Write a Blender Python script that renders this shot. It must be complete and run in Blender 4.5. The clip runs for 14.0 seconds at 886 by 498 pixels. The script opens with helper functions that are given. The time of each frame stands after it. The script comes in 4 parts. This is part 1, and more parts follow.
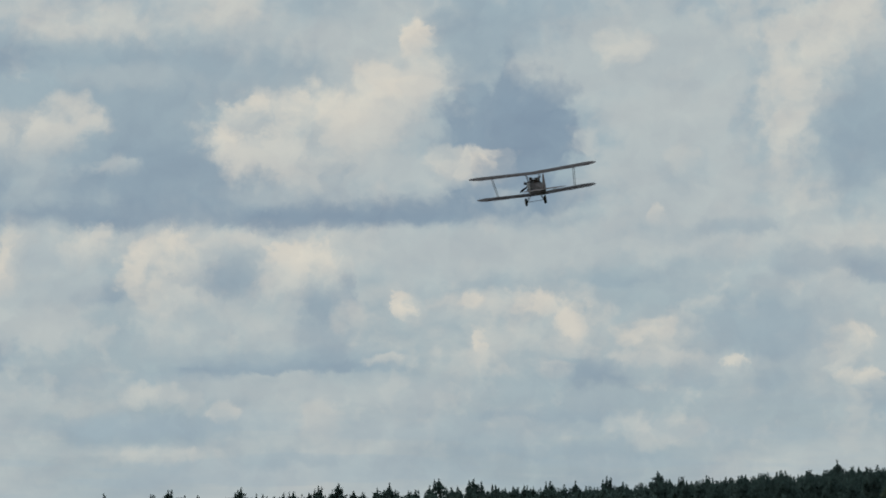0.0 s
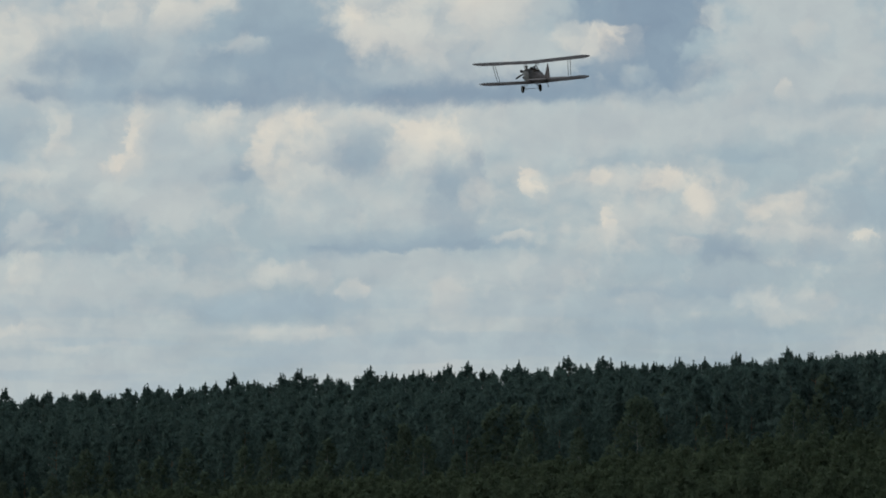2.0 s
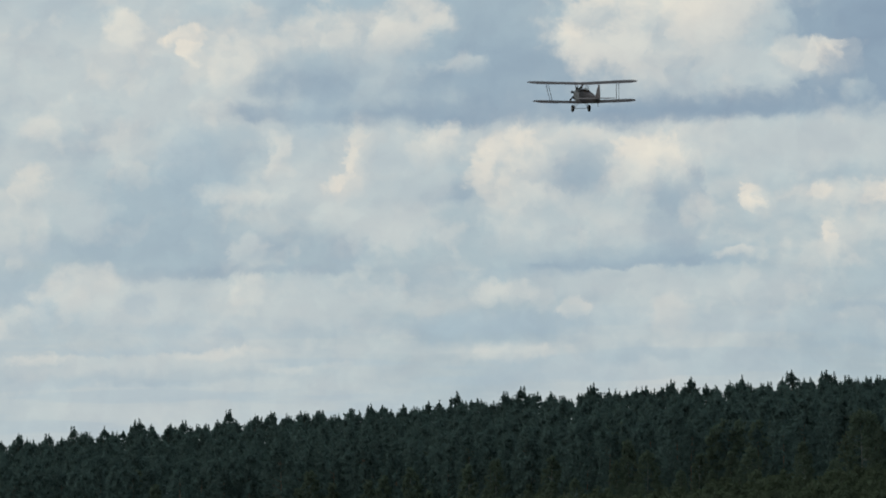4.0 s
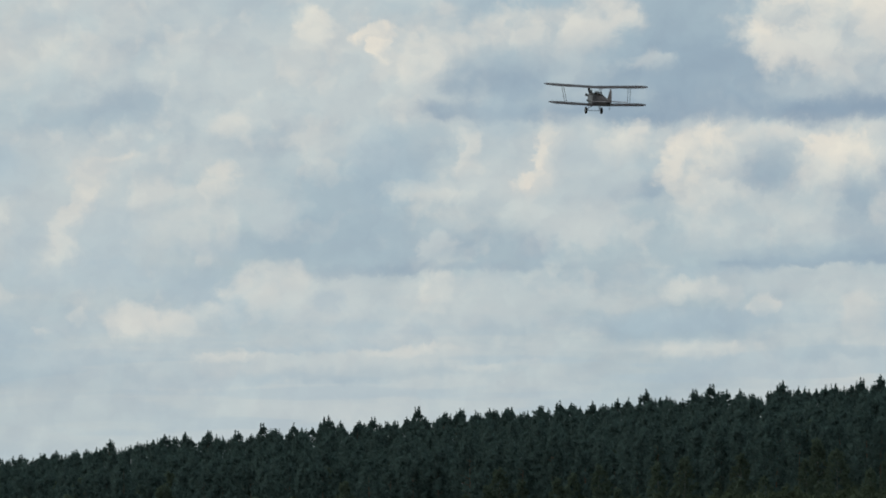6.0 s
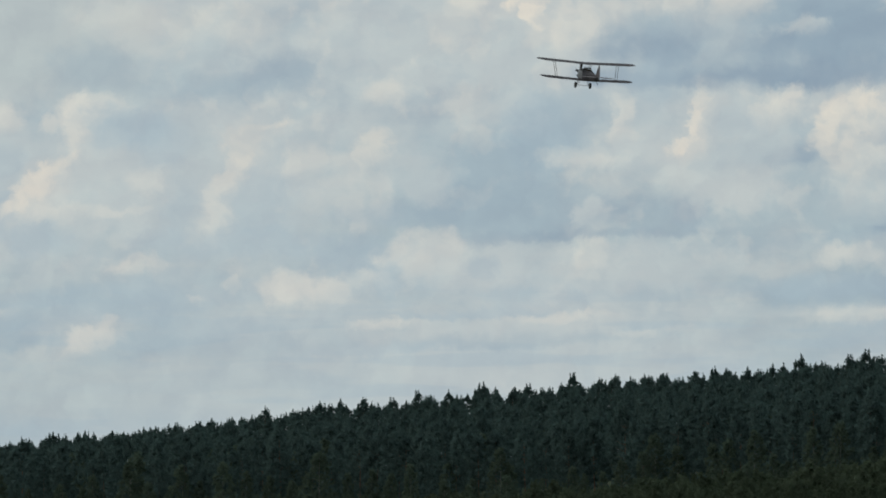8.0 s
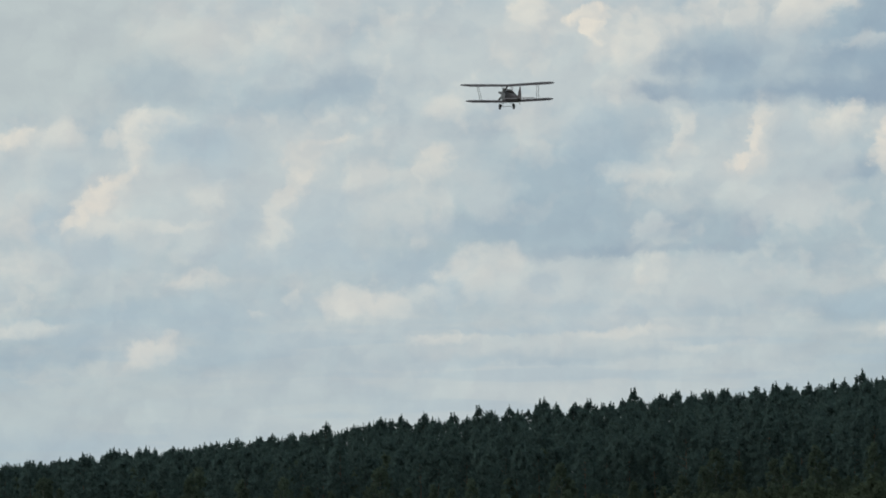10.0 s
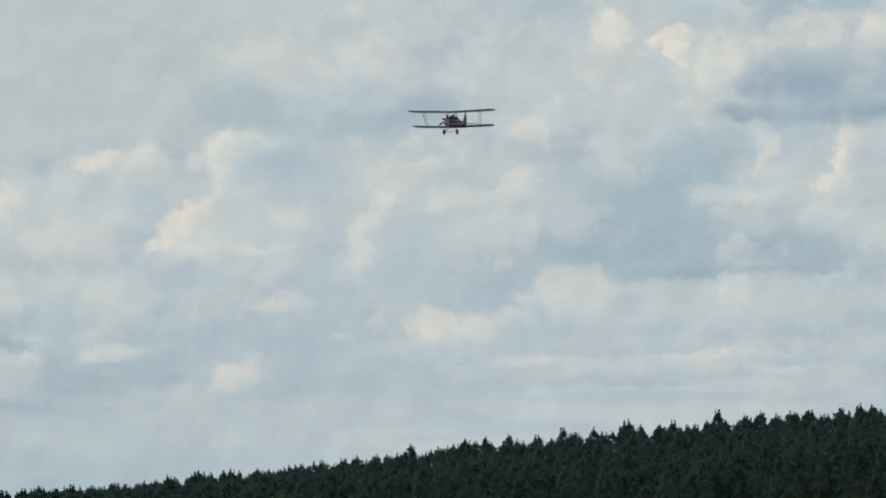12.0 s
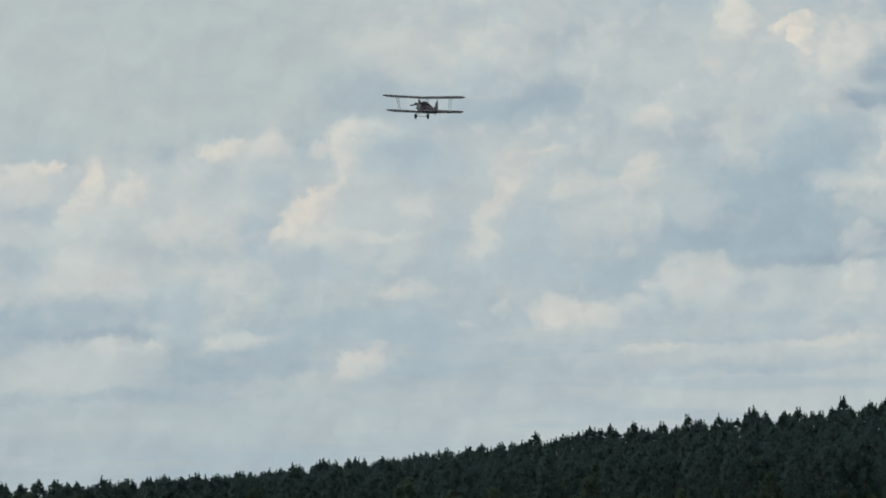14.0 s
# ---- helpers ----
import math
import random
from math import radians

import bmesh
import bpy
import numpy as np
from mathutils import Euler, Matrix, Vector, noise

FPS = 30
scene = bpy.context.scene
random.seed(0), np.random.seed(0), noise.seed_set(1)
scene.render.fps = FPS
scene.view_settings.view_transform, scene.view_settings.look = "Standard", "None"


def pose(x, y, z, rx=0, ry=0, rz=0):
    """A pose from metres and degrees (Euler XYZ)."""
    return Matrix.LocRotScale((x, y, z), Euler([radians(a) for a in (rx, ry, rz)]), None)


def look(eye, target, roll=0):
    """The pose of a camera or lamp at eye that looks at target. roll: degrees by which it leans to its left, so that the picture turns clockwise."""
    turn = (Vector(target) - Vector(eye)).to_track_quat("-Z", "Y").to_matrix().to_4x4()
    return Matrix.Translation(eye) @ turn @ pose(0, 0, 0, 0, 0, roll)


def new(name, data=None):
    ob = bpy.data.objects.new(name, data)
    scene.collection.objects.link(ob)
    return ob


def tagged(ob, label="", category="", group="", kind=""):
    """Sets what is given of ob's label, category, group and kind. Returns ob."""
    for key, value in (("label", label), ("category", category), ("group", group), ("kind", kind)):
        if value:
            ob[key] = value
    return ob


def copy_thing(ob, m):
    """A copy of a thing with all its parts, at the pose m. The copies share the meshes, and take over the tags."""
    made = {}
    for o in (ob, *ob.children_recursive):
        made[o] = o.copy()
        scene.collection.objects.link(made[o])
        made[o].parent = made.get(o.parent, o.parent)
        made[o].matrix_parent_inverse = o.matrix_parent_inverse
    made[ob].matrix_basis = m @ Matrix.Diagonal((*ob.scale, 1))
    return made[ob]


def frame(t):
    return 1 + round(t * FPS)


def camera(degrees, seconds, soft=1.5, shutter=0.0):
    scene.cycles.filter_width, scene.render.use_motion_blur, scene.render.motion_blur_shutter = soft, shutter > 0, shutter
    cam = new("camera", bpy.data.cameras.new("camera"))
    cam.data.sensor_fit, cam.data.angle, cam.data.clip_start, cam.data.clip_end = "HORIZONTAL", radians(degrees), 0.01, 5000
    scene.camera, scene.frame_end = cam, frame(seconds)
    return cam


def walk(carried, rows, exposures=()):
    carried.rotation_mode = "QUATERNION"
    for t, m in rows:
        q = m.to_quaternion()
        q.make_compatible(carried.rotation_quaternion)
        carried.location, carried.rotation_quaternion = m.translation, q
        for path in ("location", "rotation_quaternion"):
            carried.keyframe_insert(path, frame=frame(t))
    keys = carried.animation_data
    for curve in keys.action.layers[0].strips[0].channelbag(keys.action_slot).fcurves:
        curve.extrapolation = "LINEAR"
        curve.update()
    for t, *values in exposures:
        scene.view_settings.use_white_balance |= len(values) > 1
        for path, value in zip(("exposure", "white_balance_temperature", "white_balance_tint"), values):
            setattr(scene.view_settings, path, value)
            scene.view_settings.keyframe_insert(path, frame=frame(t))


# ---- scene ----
# ------------------------------------------------------------------ camera
EYE = Vector((0, 0, 1.7))
cam = camera(8.0, 14.0, soft=1.8)


def bearing(az, el, dist, origin=EYE):
    """The point at a compass angle right of +Y and an elevation, both in degrees."""
    a, e = radians(az), radians(el)
    return origin + dist * Vector((math.sin(a) * math.cos(e), math.cos(a) * math.cos(e), math.sin(e)))


# seconds, pan, tilt, lean in degrees: a tele lens followed by hand from one spot
PAN = (
    (0.0, 4.000, 3.680, 0.68),
    (0.5, 3.562, 3.445, 0.62),
    (1.0, 3.275, 3.143, 0.61),
    (1.5, 3.116, 2.821, 0.42),
    (2.0, 2.848, 2.558, 0.36),
    (2.5, 2.428, 2.677, -0.10),
    (3.0, 1.628, 2.675, -0.27),
    (3.2, 1.407, 2.649, -0.33),
    (5.3, -0.133, 2.856, -0.22),
    (5.5, -0.374, 2.805, -0.28),
    (6.0, -0.868, 2.699, -0.17),
    (6.5, -1.181, 2.727, -0.28),
)
PAN_LATER = (
    (7.0, -1.280, 2.924, -0.21),
    (7.5, -1.520, 2.814, -0.05),
    (8.0, -2.266, 2.402, -0.38),
    (8.2, -2.450, 2.321, -0.41),
    (10.3, -2.898, 2.557, -0.47),
    (10.5, -2.971, 2.525, -0.59),
    (11.0, -3.119, 2.600, -0.54),
    (11.5, -3.321, 2.686, -0.50),
    (12.0, -3.573, 2.748, -0.45),
    (12.5, -3.854, 2.754, -0.51),
    (13.0, -4.106, 2.681, -0.63),
    (13.5, -4.324, 2.623, -0.55),
    (14.0, -4.698, 2.644, -0.61),
)
walk(cam, [(t, look(EYE, bearing(az, el, 100), lean)) for t, az, el, lean in PAN + PAN_LATER],
     exposures=((0.0, -0.21), (0.5, -0.22), (2.0, -0.14), (3.0, 0.0), (6.5, 0.0), (7.5, -0.08), (8.0, -0.1), (10.5, 0.0), (12.0, -0.02), (14.0, -0.08)))

# ------------------------------------------------------------------ light: broken cumulus sky, veiled sun
SUN_AZ, SUN_EL = -65.0, 38.0
sun = new("sun", bpy.data.lights.new("sun", "SUN"))
sun.data.energy, sun.data.angle, sun.data.color = 0.6, radians(12), (1.0, 0.94, 0.85)
sun.matrix_basis = look(bearing(SUN_AZ, SUN_EL, 3000), (0, 0, 0))

world = bpy.data.worlds.new("cloudy_sky")
scene.world = world
world.use_nodes = True
wn, wl = world.node_tree.nodes, world.node_tree.links
wn.clear()


def wnode(kind, values=(), operation="", data_type="", interpolation_type="", vector_type=""):
    """A world node with the settings, and its inputs from values or sockets."""
    n = wn.new(kind)
    if operation:
        n.operation = operation
    if data_type:
        n.data_type = data_type
    if interpolation_type:
        n.interpolation_type = interpolation_type
    if vector_type:
        n.vector_type = vector_type
    for key, value in dict(values).items():
        if isinstance(value, bpy.types.NodeSocket):
            wl.new(value, n.inputs[key])
        else:
            n.inputs[key].default_value = value
    return n


def wmath(op, a, b=0.0, c=0.0):
    return wnode("ShaderNodeMath", {0: a, 1: b, 2: c}, operation=op).outputs[0]


def wmix(fac, a, b):
    n = wnode("ShaderNodeMix", data_type="RGBA")
    for i, v in ((0, fac), (6, a), (7, b)):
        if isinstance(v, bpy.types.NodeSocket):
            wl.new(v, n.inputs[i])
        else:
            n.inputs[i].default_value = v if i == 0 else (*v, 1)
    return n.outputs[2]


def wrange(v, lo, hi, to0=0.0, to1=1.0):
    return wnode("ShaderNodeMapRange", {0: v, 1: lo, 2: hi, 3: to0, 4: to1}, interpolation_type="SMOOTHSTEP").outputs[0]


# cloud tones, as radiance
DEEP, SHADE, BLUE = (0.265, 0.360, 0.455), (0.350, 0.452, 0.520), (0.395, 0.500, 0.565)
GREY, VEIL = (0.535, 0.590, 0.597), (0.487, 0.553, 0.563)
CREAM, WARM = (0.690, 0.688, 0.638), (0.790, 0.742, 0.648)

way = wnode("ShaderNodeTexCoord").outputs["Generated"]
sep = wnode("ShaderNodeSeparateXYZ", {0: way})
az_deg = wmath("MULTIPLY", wmath("ARCTAN2", sep.outputs[0], sep.outputs[1]), 57.29578)
el_deg = wmath("MULTIPLY", wmath("ARCSINE", sep.outputs[2]), 57.29578)
flat = wnode("ShaderNodeCombineXYZ", {0: az_deg, 1: el_deg, 2: 0.0}).outputs[0]
stretched = wnode("ShaderNodeCombineXYZ", {0: az_deg, 1: wmath("MULTIPLY", el_deg, 1.9), 2: 0.0}).outputs[0]


def wnoise(vector, scale, detail=4.0, rough=0.55, offset=0.0):
    v = wnode("ShaderNodeVectorMath", {0: vector, 1: (offset, offset * 0.7, offset * 1.3)}, operation="ADD").outputs[0]
    return wnode("ShaderNodeTexNoise", {"Vector": v, "Scale": scale, "Detail": detail, "Roughness": rough})


def wwarp(vector, amount, scale, detail, offset):
    n = wnoise(vector, scale, detail, 0.6, offset).outputs["Color"]
    n = wnode("ShaderNodeVectorMath", {0: n, 1: (0.5, 0.5, 0.5)}, operation="SUBTRACT").outputs[0]
    n = wnode("ShaderNodeVectorMath", {0: n, 1: (amount, amount * 0.55, 0.0)}, operation="MULTIPLY").outputs[0]
    return wnode("ShaderNodeVectorMath", {0: vector, 1: n}, operation="ADD").outputs[0]


billow = still = wwarp(wwarp(wwarp(flat, 0.30, 1.5, 2.0, 3.0), 0.36, 4.0, 4.0, 11.0), 0.12, 11.0, 3.0, 17.0)

# clear air behind the clouds
clear_sky = wnode("ShaderNodeTexSky")
clear_sky.sky_type, clear_sky.sun_disc = "NISHITA", False
clear_sky.sun_elevation, clear_sky.sun_rotation = radians(SUN_EL), radians(SUN_AZ)
air = clear_sky.outputs[0]
air_glow = wmix(0.91, air, (0.0, 0.0, 0.0))
# a thin overcast over it, thicker and thinner in wide drifts
drift = wnoise(stretched, 0.35, 5.0, 0.55, 7.0).outputs["Fac"]
sky_colour = wmix(0.85, air_glow, BLUE)
sky_colour = wmix(wrange(drift, 0.38, 0.62, 0.0, 0.85), sky_colour, GREY)
bank = wnoise(wwarp(stretched, 0.6, 0.8, 3.0, 23.0), 0.75, 6.0, 0.55, 31.0).outputs["Fac"]
sky_colour = wmix(wrange(bank, 0.52, 0.70, 0.0, 0.35), sky_colour, CREAM)
sky_colour = wmix(wrange(bank, 0.46, 0.32, 0.0, 0.35), sky_colour, SHADE)
# broken mottling of the cloud field
mottle = wnoise(wwarp(flat, 0.3, 2.0, 3.0, 71.0), 3.2, 4.0, 0.52, 77.0).outputs["Fac"]
sky_colour = wmix(wmath("MULTIPLY", wrange(mottle, 0.53, 0.68, 0.0, 0.32), wrange(el_deg, 1.2, 2.6)), sky_colour, CREAM)
sky_colour = wmix(wrange(mottle, 0.45, 0.33, 0.0, 0.16), sky_colour, SHADE)
# pale band along the horizon
sky_colour = wmix(wrange(el_deg, 2.0, 0.2, 0.0, 0.55), sky_colour, (0.465, 0.548, 0.585))
# long flat streaks low in the sky
low_lines = wnode("ShaderNodeCombineXYZ", {0: wmath("MULTIPLY", az_deg, 0.35), 1: wmath("MULTIPLY", el_deg, 3.2), 2: 0.0}).outputs[0]
streak = wnoise(wwarp(low_lines, 0.25, 1.2, 2.0, 83.0), 1.3, 4.0, 0.5, 91.0).outputs["Fac"]
low_sky = wrange(el_deg, 3.0, 1.4)
sky_colour = wmix(wmath("MULTIPLY", wrange(streak, 0.50, 0.40, 0.0, 0.42), low_sky), sky_colour, BLUE)
sky_colour = wmix(wmath("MULTIPLY", wrange(streak, 0.55, 0.66, 0.0, 0.35), low_sky), sky_colour, GREY)


forms = 0
# fraying of the forms' edges at two sizes
fray = wmath("MULTIPLY_ADD", wnoise(flat, 3.2, 4.5, 0.52, 41.0).outputs["Fac"], 1.9, -0.95)
# the side on which a form's edge is crisp
TOP, FLOOR, LEFT, RIGHT, ALL = (-0.45, 0.9, 0.0), (0.1, -1.0, 0.0), (-1.0, 0.25, 0.0), (1.0, 0.2, 0.0), (0.0, 0.0, 0.0)
ragged = wrange(wnoise(still, 2.2, 4.0, 0.52, 57.0).outputs["Fac"], 0.32, 0.58, 0.35, 1.1)


def puff(az, el, width, height, tone, face, cover, soft, lean):
    """One cloud form: a ragged oval of half sizes width and height in degrees of sky.
    Sunlit tops have a crisp upper edge and fade downward, shaded bases a crisp floor and fade upward."""
    global sky_colour, billow, forms
    if tone is WARM:  # a paler surround
        puff(az + 0.2 * width, el - 0.25 * height, width * 1.7, height * 1.6, CREAM, ALL, cover * 0.42, 0.9, lean)
    forms += 1
    if forms % 8 == 0:  # keeps the forms in their order, back to front
        billow = wnode("ShaderNodeVectorMath", {0: sky_colour, 1: (1e-6, 1e-6, 1e-6), 2: still}, operation="MULTIPLY_ADD").outputs[0]
    local = wnode("ShaderNodeMapping", {0: billow, 1: (az, el, 0), 2: (0, 0, radians(lean)), 3: (width, height, 1.0)},
                  vector_type="TEXTURE").outputs[0]
    away = wnode("ShaderNodeVectorMath", {0: local}, operation="LENGTH").outputs["Value"]
    away = wmath("MULTIPLY_ADD", fray, 0.6 if max(width, height) > 0.9 else 1.0, away)
    rim = soft * (1.0 if face is ALL else 0.8)
    mask = wrange(away, 1.0 + rim * 0.9, max(0.05, 1.0 - rim), 0.0, cover)
    if face is not ALL:
        side = wnode("ShaderNodeVectorMath", {0: local, 1: face}, operation="DOT_PRODUCT").outputs["Value"]
        mask = wmath("MULTIPLY", mask, wrange(side, -1.2, 0.4, 0.10, 1.0))
    if tone in (CREAM, WARM):
        mask = wmath("MULTIPLY", mask, ragged)
    sky_colour = wmix(mask, sky_colour, tone)


puff(0.80, 5.66, 0.77, 0.23, CREAM, ALL, 0.60, 0.60, 0)
puff(1.92, 5.80, 0.43, 0.19, CREAM, ALL, 0.65, 0.60, 0)
puff(1.26, 5.37, 1.48, 0.14, SHADE, ALL, 0.73, 0.70, -3)
puff(0.09, 5.31, 0.31, 0.11, DEEP, ALL, 0.45, 0.70, 0)
puff(2.94, 5.82, 0.33, 0.15, SHADE, ALL, 0.67, 0.60, 0)
puff(2.59, 5.45, 0.61, 0.28, GREY, ALL, 0.50, 0.60, 0)
puff(1.63, 4.70, 1.74, 0.77, SHADE, ALL, 0.90, 0.40, 0)
puff(1.63, 4.29, 1.33, 0.38, DEEP, ALL, 0.50, 0.60, 0)
puff(2.10, 3.98, 2.86, 0.15, DEEP, FLOOR, 0.73, 0.50, 0)
puff(4.33, 5.55, 0.33, 0.61, SHADE, ALL, 0.73, 0.50, 0)
puff(4.54, 4.76, 0.69, 0.64, DEEP, ALL, 0.90, 0.20, 0)
puff(5.05, 4.87, 0.24, 0.11, DEEP, ALL, 0.78, 0.25, 0)
puff(4.97, 5.10, 0.15, 0.15, DEEP, ALL, 0.67, 0.30, 0)
puff(4.80, 4.20, 0.66, 0.17, DEEP, FLOOR, 0.62, 0.50, 4)
puff(0.25, 4.63, 0.54, 0.34, CREAM, TOP, 0.60, 0.50, 0)
puff(0.50, 4.82, 0.27, 0.21, CREAM, TOP, 0.55, 0.60, 0)
puff(0.15, 4.35, 0.43, 0.21, GREY, ALL, 0.60, 0.60, 0)
puff(1.03, 4.37, 0.21, 0.09, GREY, TOP, 0.75, 0.60, 0)
puff(1.11, 5.21, 0.56, 0.10, GREY, ALL, 0.35, 0.70, 0)
puff(2.80, 4.64, 0.97, 0.45, CREAM, LEFT, 0.75, 0.28, 0)
puff(2.19, 4.71, 0.27, 0.31, CREAM, LEFT, 0.60, 0.30, 0)
puff(2.14, 4.78, 0.21, 0.23, WARM, LEFT, 0.50, 0.40, 0)
puff(3.46, 4.85, 0.60, 0.45, CREAM, TOP, 0.70, 0.35, 0)
puff(3.41, 5.17, 0.24, 0.16, WARM, TOP, 0.60, 0.40, 0)
puff(3.00, 4.90, 0.35, 0.21, WARM, TOP, 0.50, 0.50, 0)
puff(2.24, 4.95, 0.17, 0.10, WARM, TOP, 0.50, 0.40, 0)
puff(3.25, 5.69, 0.38, 0.31, GREY, ALL, 0.50, 0.60, 0)
puff(3.76, 5.59, 0.16, 0.22, WARM, TOP, 0.80, 0.40, 0)
puff(3.82, 5.21, 0.29, 0.15, CREAM, TOP, 0.60, 0.50, 0)
puff(3.73, 4.39, 0.43, 0.15, GREY, ALL, 0.70, 0.40, 0)
puff(2.50, 4.15, 0.38, 0.13, GREY, ALL, 0.40, 0.60, 0)
puff(3.47, 4.03, 1.33, 0.13, DEEP, FLOOR, 0.67, 0.50, 2)
puff(5.91, 5.37, 1.07, 0.59, GREY, ALL, 0.75, 0.30, 0)
puff(6.13, 4.45, 0.87, 0.72, GREY, ALL, 0.75, 0.30, 0)
puff(4.84, 5.31, 0.31, 0.14, GREY, ALL, 0.70, 0.40, 0)
puff(5.30, 4.67, 0.13, 0.10, GREY, ALL, 0.80, 0.30, 0)
puff(5.63, 5.54, 0.26, 0.14, CREAM, TOP, 0.60, 0.50, 0)
puff(4.38, 4.47, 0.26, 0.16, CREAM, TOP, 0.85, 0.25, 0)
puff(4.03, 4.50, 0.24, 0.13, CREAM, TOP, 0.70, 0.35, 0)
puff(7.44, 5.59, 0.60, 0.52, CREAM, TOP, 0.70, 0.50, 0)
puff(7.19, 5.02, 0.34, 0.49, CREAM, LEFT, 0.65, 0.50, -10)
puff(7.04, 4.74, 0.24, 0.24, CREAM, TOP, 0.40, 0.60, 0)
puff(7.73, 4.98, 0.36, 0.49, SHADE, ALL, 0.73, 0.50, 0)
puff(7.76, 4.60, 0.31, 0.26, DEEP, ALL, 0.45, 0.60, 0)
puff(6.15, 4.42, 0.20, 0.19, SHADE, ALL, 0.39, 0.60, 0)
puff(6.13, 4.50, 0.14, 0.14, CREAM, TOP, 0.40, 0.60, 0)
puff(5.98, 3.86, 0.36, 0.10, SHADE, FLOOR, 0.62, 0.50, 0)
puff(6.64, 3.92, 0.31, 0.10, SHADE, FLOOR, 0.62, 0.50, 0)
puff(5.93, 4.01, 0.08, 0.09, CREAM, TOP, 0.60, 0.50, 0)
puff(7.31, 4.10, 0.24, 0.13, CREAM, TOP, 0.40, 0.60, 0)
puff(7.52, 3.60, 0.59, 0.13, SHADE, ALL, 0.56, 0.60, 0)
puff(7.82, 3.55, 0.27, 0.11, DEEP, FLOOR, 0.45, 0.60, 0)
puff(4.55, 3.67, 1.74, 0.21, GREY, ALL, 0.75, 0.50, 3)
puff(1.48, 3.73, 1.69, 0.10, GREY, ALL, 0.45, 0.60, 0)
puff(0.02, 3.50, 0.10, 0.26, WARM, LEFT, 0.60, 0.40, 0)
puff(0.44, 3.54, 0.25, 0.12, BLUE, ALL, 0.55, 0.50, 0)
puff(0.80, 3.70, 0.21, 0.16, CREAM, TOP, 0.65, 0.45, 0)
puff(0.93, 3.21, 0.27, 0.12, DEEP, FLOOR, 0.67, 0.45, 0)
puff(0.47, 3.22, 0.49, 0.15, SHADE, FLOOR, 0.56, 0.70, 0)
puff(1.79, 3.48, 0.33, 0.20, SHADE, ALL, 0.35, 0.50, 0)
puff(2.10, 3.42, 0.31, 0.22, DEEP, FLOOR, 0.45, 0.80, -10)
puff(1.49, 3.63, 0.26, 0.15, WARM, TOP, 0.75, 0.40, 0)
puff(1.24, 3.39, 0.24, 0.23, WARM, LEFT, 0.65, 0.40, 20)
puff(1.36, 3.17, 0.15, 0.14, WARM, ALL, 0.50, 0.50, 0)
puff(1.59, 3.17, 0.29, 0.10, CREAM, TOP, 0.50, 0.50, 0)
puff(1.55, 3.41, 0.20, 0.09, SHADE, FLOOR, 0.56, 0.60, -12)
puff(2.15, 3.73, 0.24, 0.10, CREAM, TOP, 0.50, 0.50, 0)
puff(2.74, 3.61, 0.26, 0.18, WARM, TOP, 0.75, 0.35, 0)
puff(2.61, 3.38, 0.29, 0.18, CREAM, TOP, 0.50, 0.50, 0)
puff(3.02, 3.44, 0.17, 0.17, CREAM, TOP, 0.35, 0.60, 0)
puff(3.15, 3.26, 0.13, 0.18, DEEP, RIGHT, 0.56, 0.40, 0)
puff(2.85, 3.16, 0.25, 0.16, DEEP, ALL, 0.50, 0.50, 0)
puff(2.41, 3.08, 0.49, 0.24, CREAM, TOP, 0.35, 0.60, 0)
puff(1.75, 2.86, 0.59, 0.31, GREY, ALL, 0.45, 0.60, 0)
puff(3.67, 3.21, 0.07, 0.10, WARM, LEFT, 0.80, 0.40, 20)
puff(3.65, 3.11, 0.09, 0.06, WARM, TOP, 0.70, 0.40, 0)
puff(3.23, 3.03, 0.26, 0.16, CREAM, TOP, 0.50, 0.50, 0)
puff(0.42, 2.82, 0.24, 0.13, CREAM, TOP, 0.50, 0.60, 0)
puff(0.04, 2.72, 0.18, 0.15, SHADE, FLOOR, 0.67, 0.50, 0)
puff(2.52, 2.66, 1.18, 0.15, SHADE, FLOOR, 0.67, 0.50, 2)
puff(2.42, 2.59, 0.97, 0.07, DEEP, FLOOR, 0.56, 0.50, 2)
puff(1.65, 2.50, 0.59, 0.06, SHADE, FLOOR, 0.56, 0.50, 0)
puff(2.88, 2.83, 0.27, 0.24, DEEP, ALL, 0.39, 0.60, 0)
puff(3.54, 2.60, 0.33, 0.04, SHADE, FLOOR, 0.56, 0.50, 0)
puff(3.49, 2.66, 0.21, 0.06, CREAM, TOP, 0.50, 0.50, 0)
puff(2.83, 2.37, 1.69, 0.13, GREY, ALL, 0.50, 0.60, 0)
puff(1.35, 2.32, 0.37, 0.10, CREAM, TOP, 0.50, 0.50, 0)
puff(1.25, 2.03, 0.95, 0.17, SHADE, FLOOR, 0.67, 0.50, 0)
puff(2.07, 2.17, 0.17, 0.09, CREAM, TOP, 0.65, 0.40, 0)
puff(2.93, 2.12, 0.24, 0.21, CREAM, TOP, 0.45, 0.50, 0)
puff(1.51, 1.78, 0.49, 0.08, CREAM, TOP, 0.50, 0.60, 0)
puff(2.68, 1.78, 0.43, 0.09, SHADE, FLOOR, 0.45, 0.60, 0)
puff(5.63, 3.42, 0.27, 0.09, SHADE, FLOOR, 0.73, 0.50, 0)
puff(4.40, 3.20, 0.53, 0.15, CREAM, TOP, 0.60, 0.45, 0)
puff(4.30, 3.22, 0.11, 0.08, WARM, TOP, 0.60, 0.50, 0)
puff(4.89, 3.17, 0.24, 0.15, WARM, TOP, 0.70, 0.45, 0)
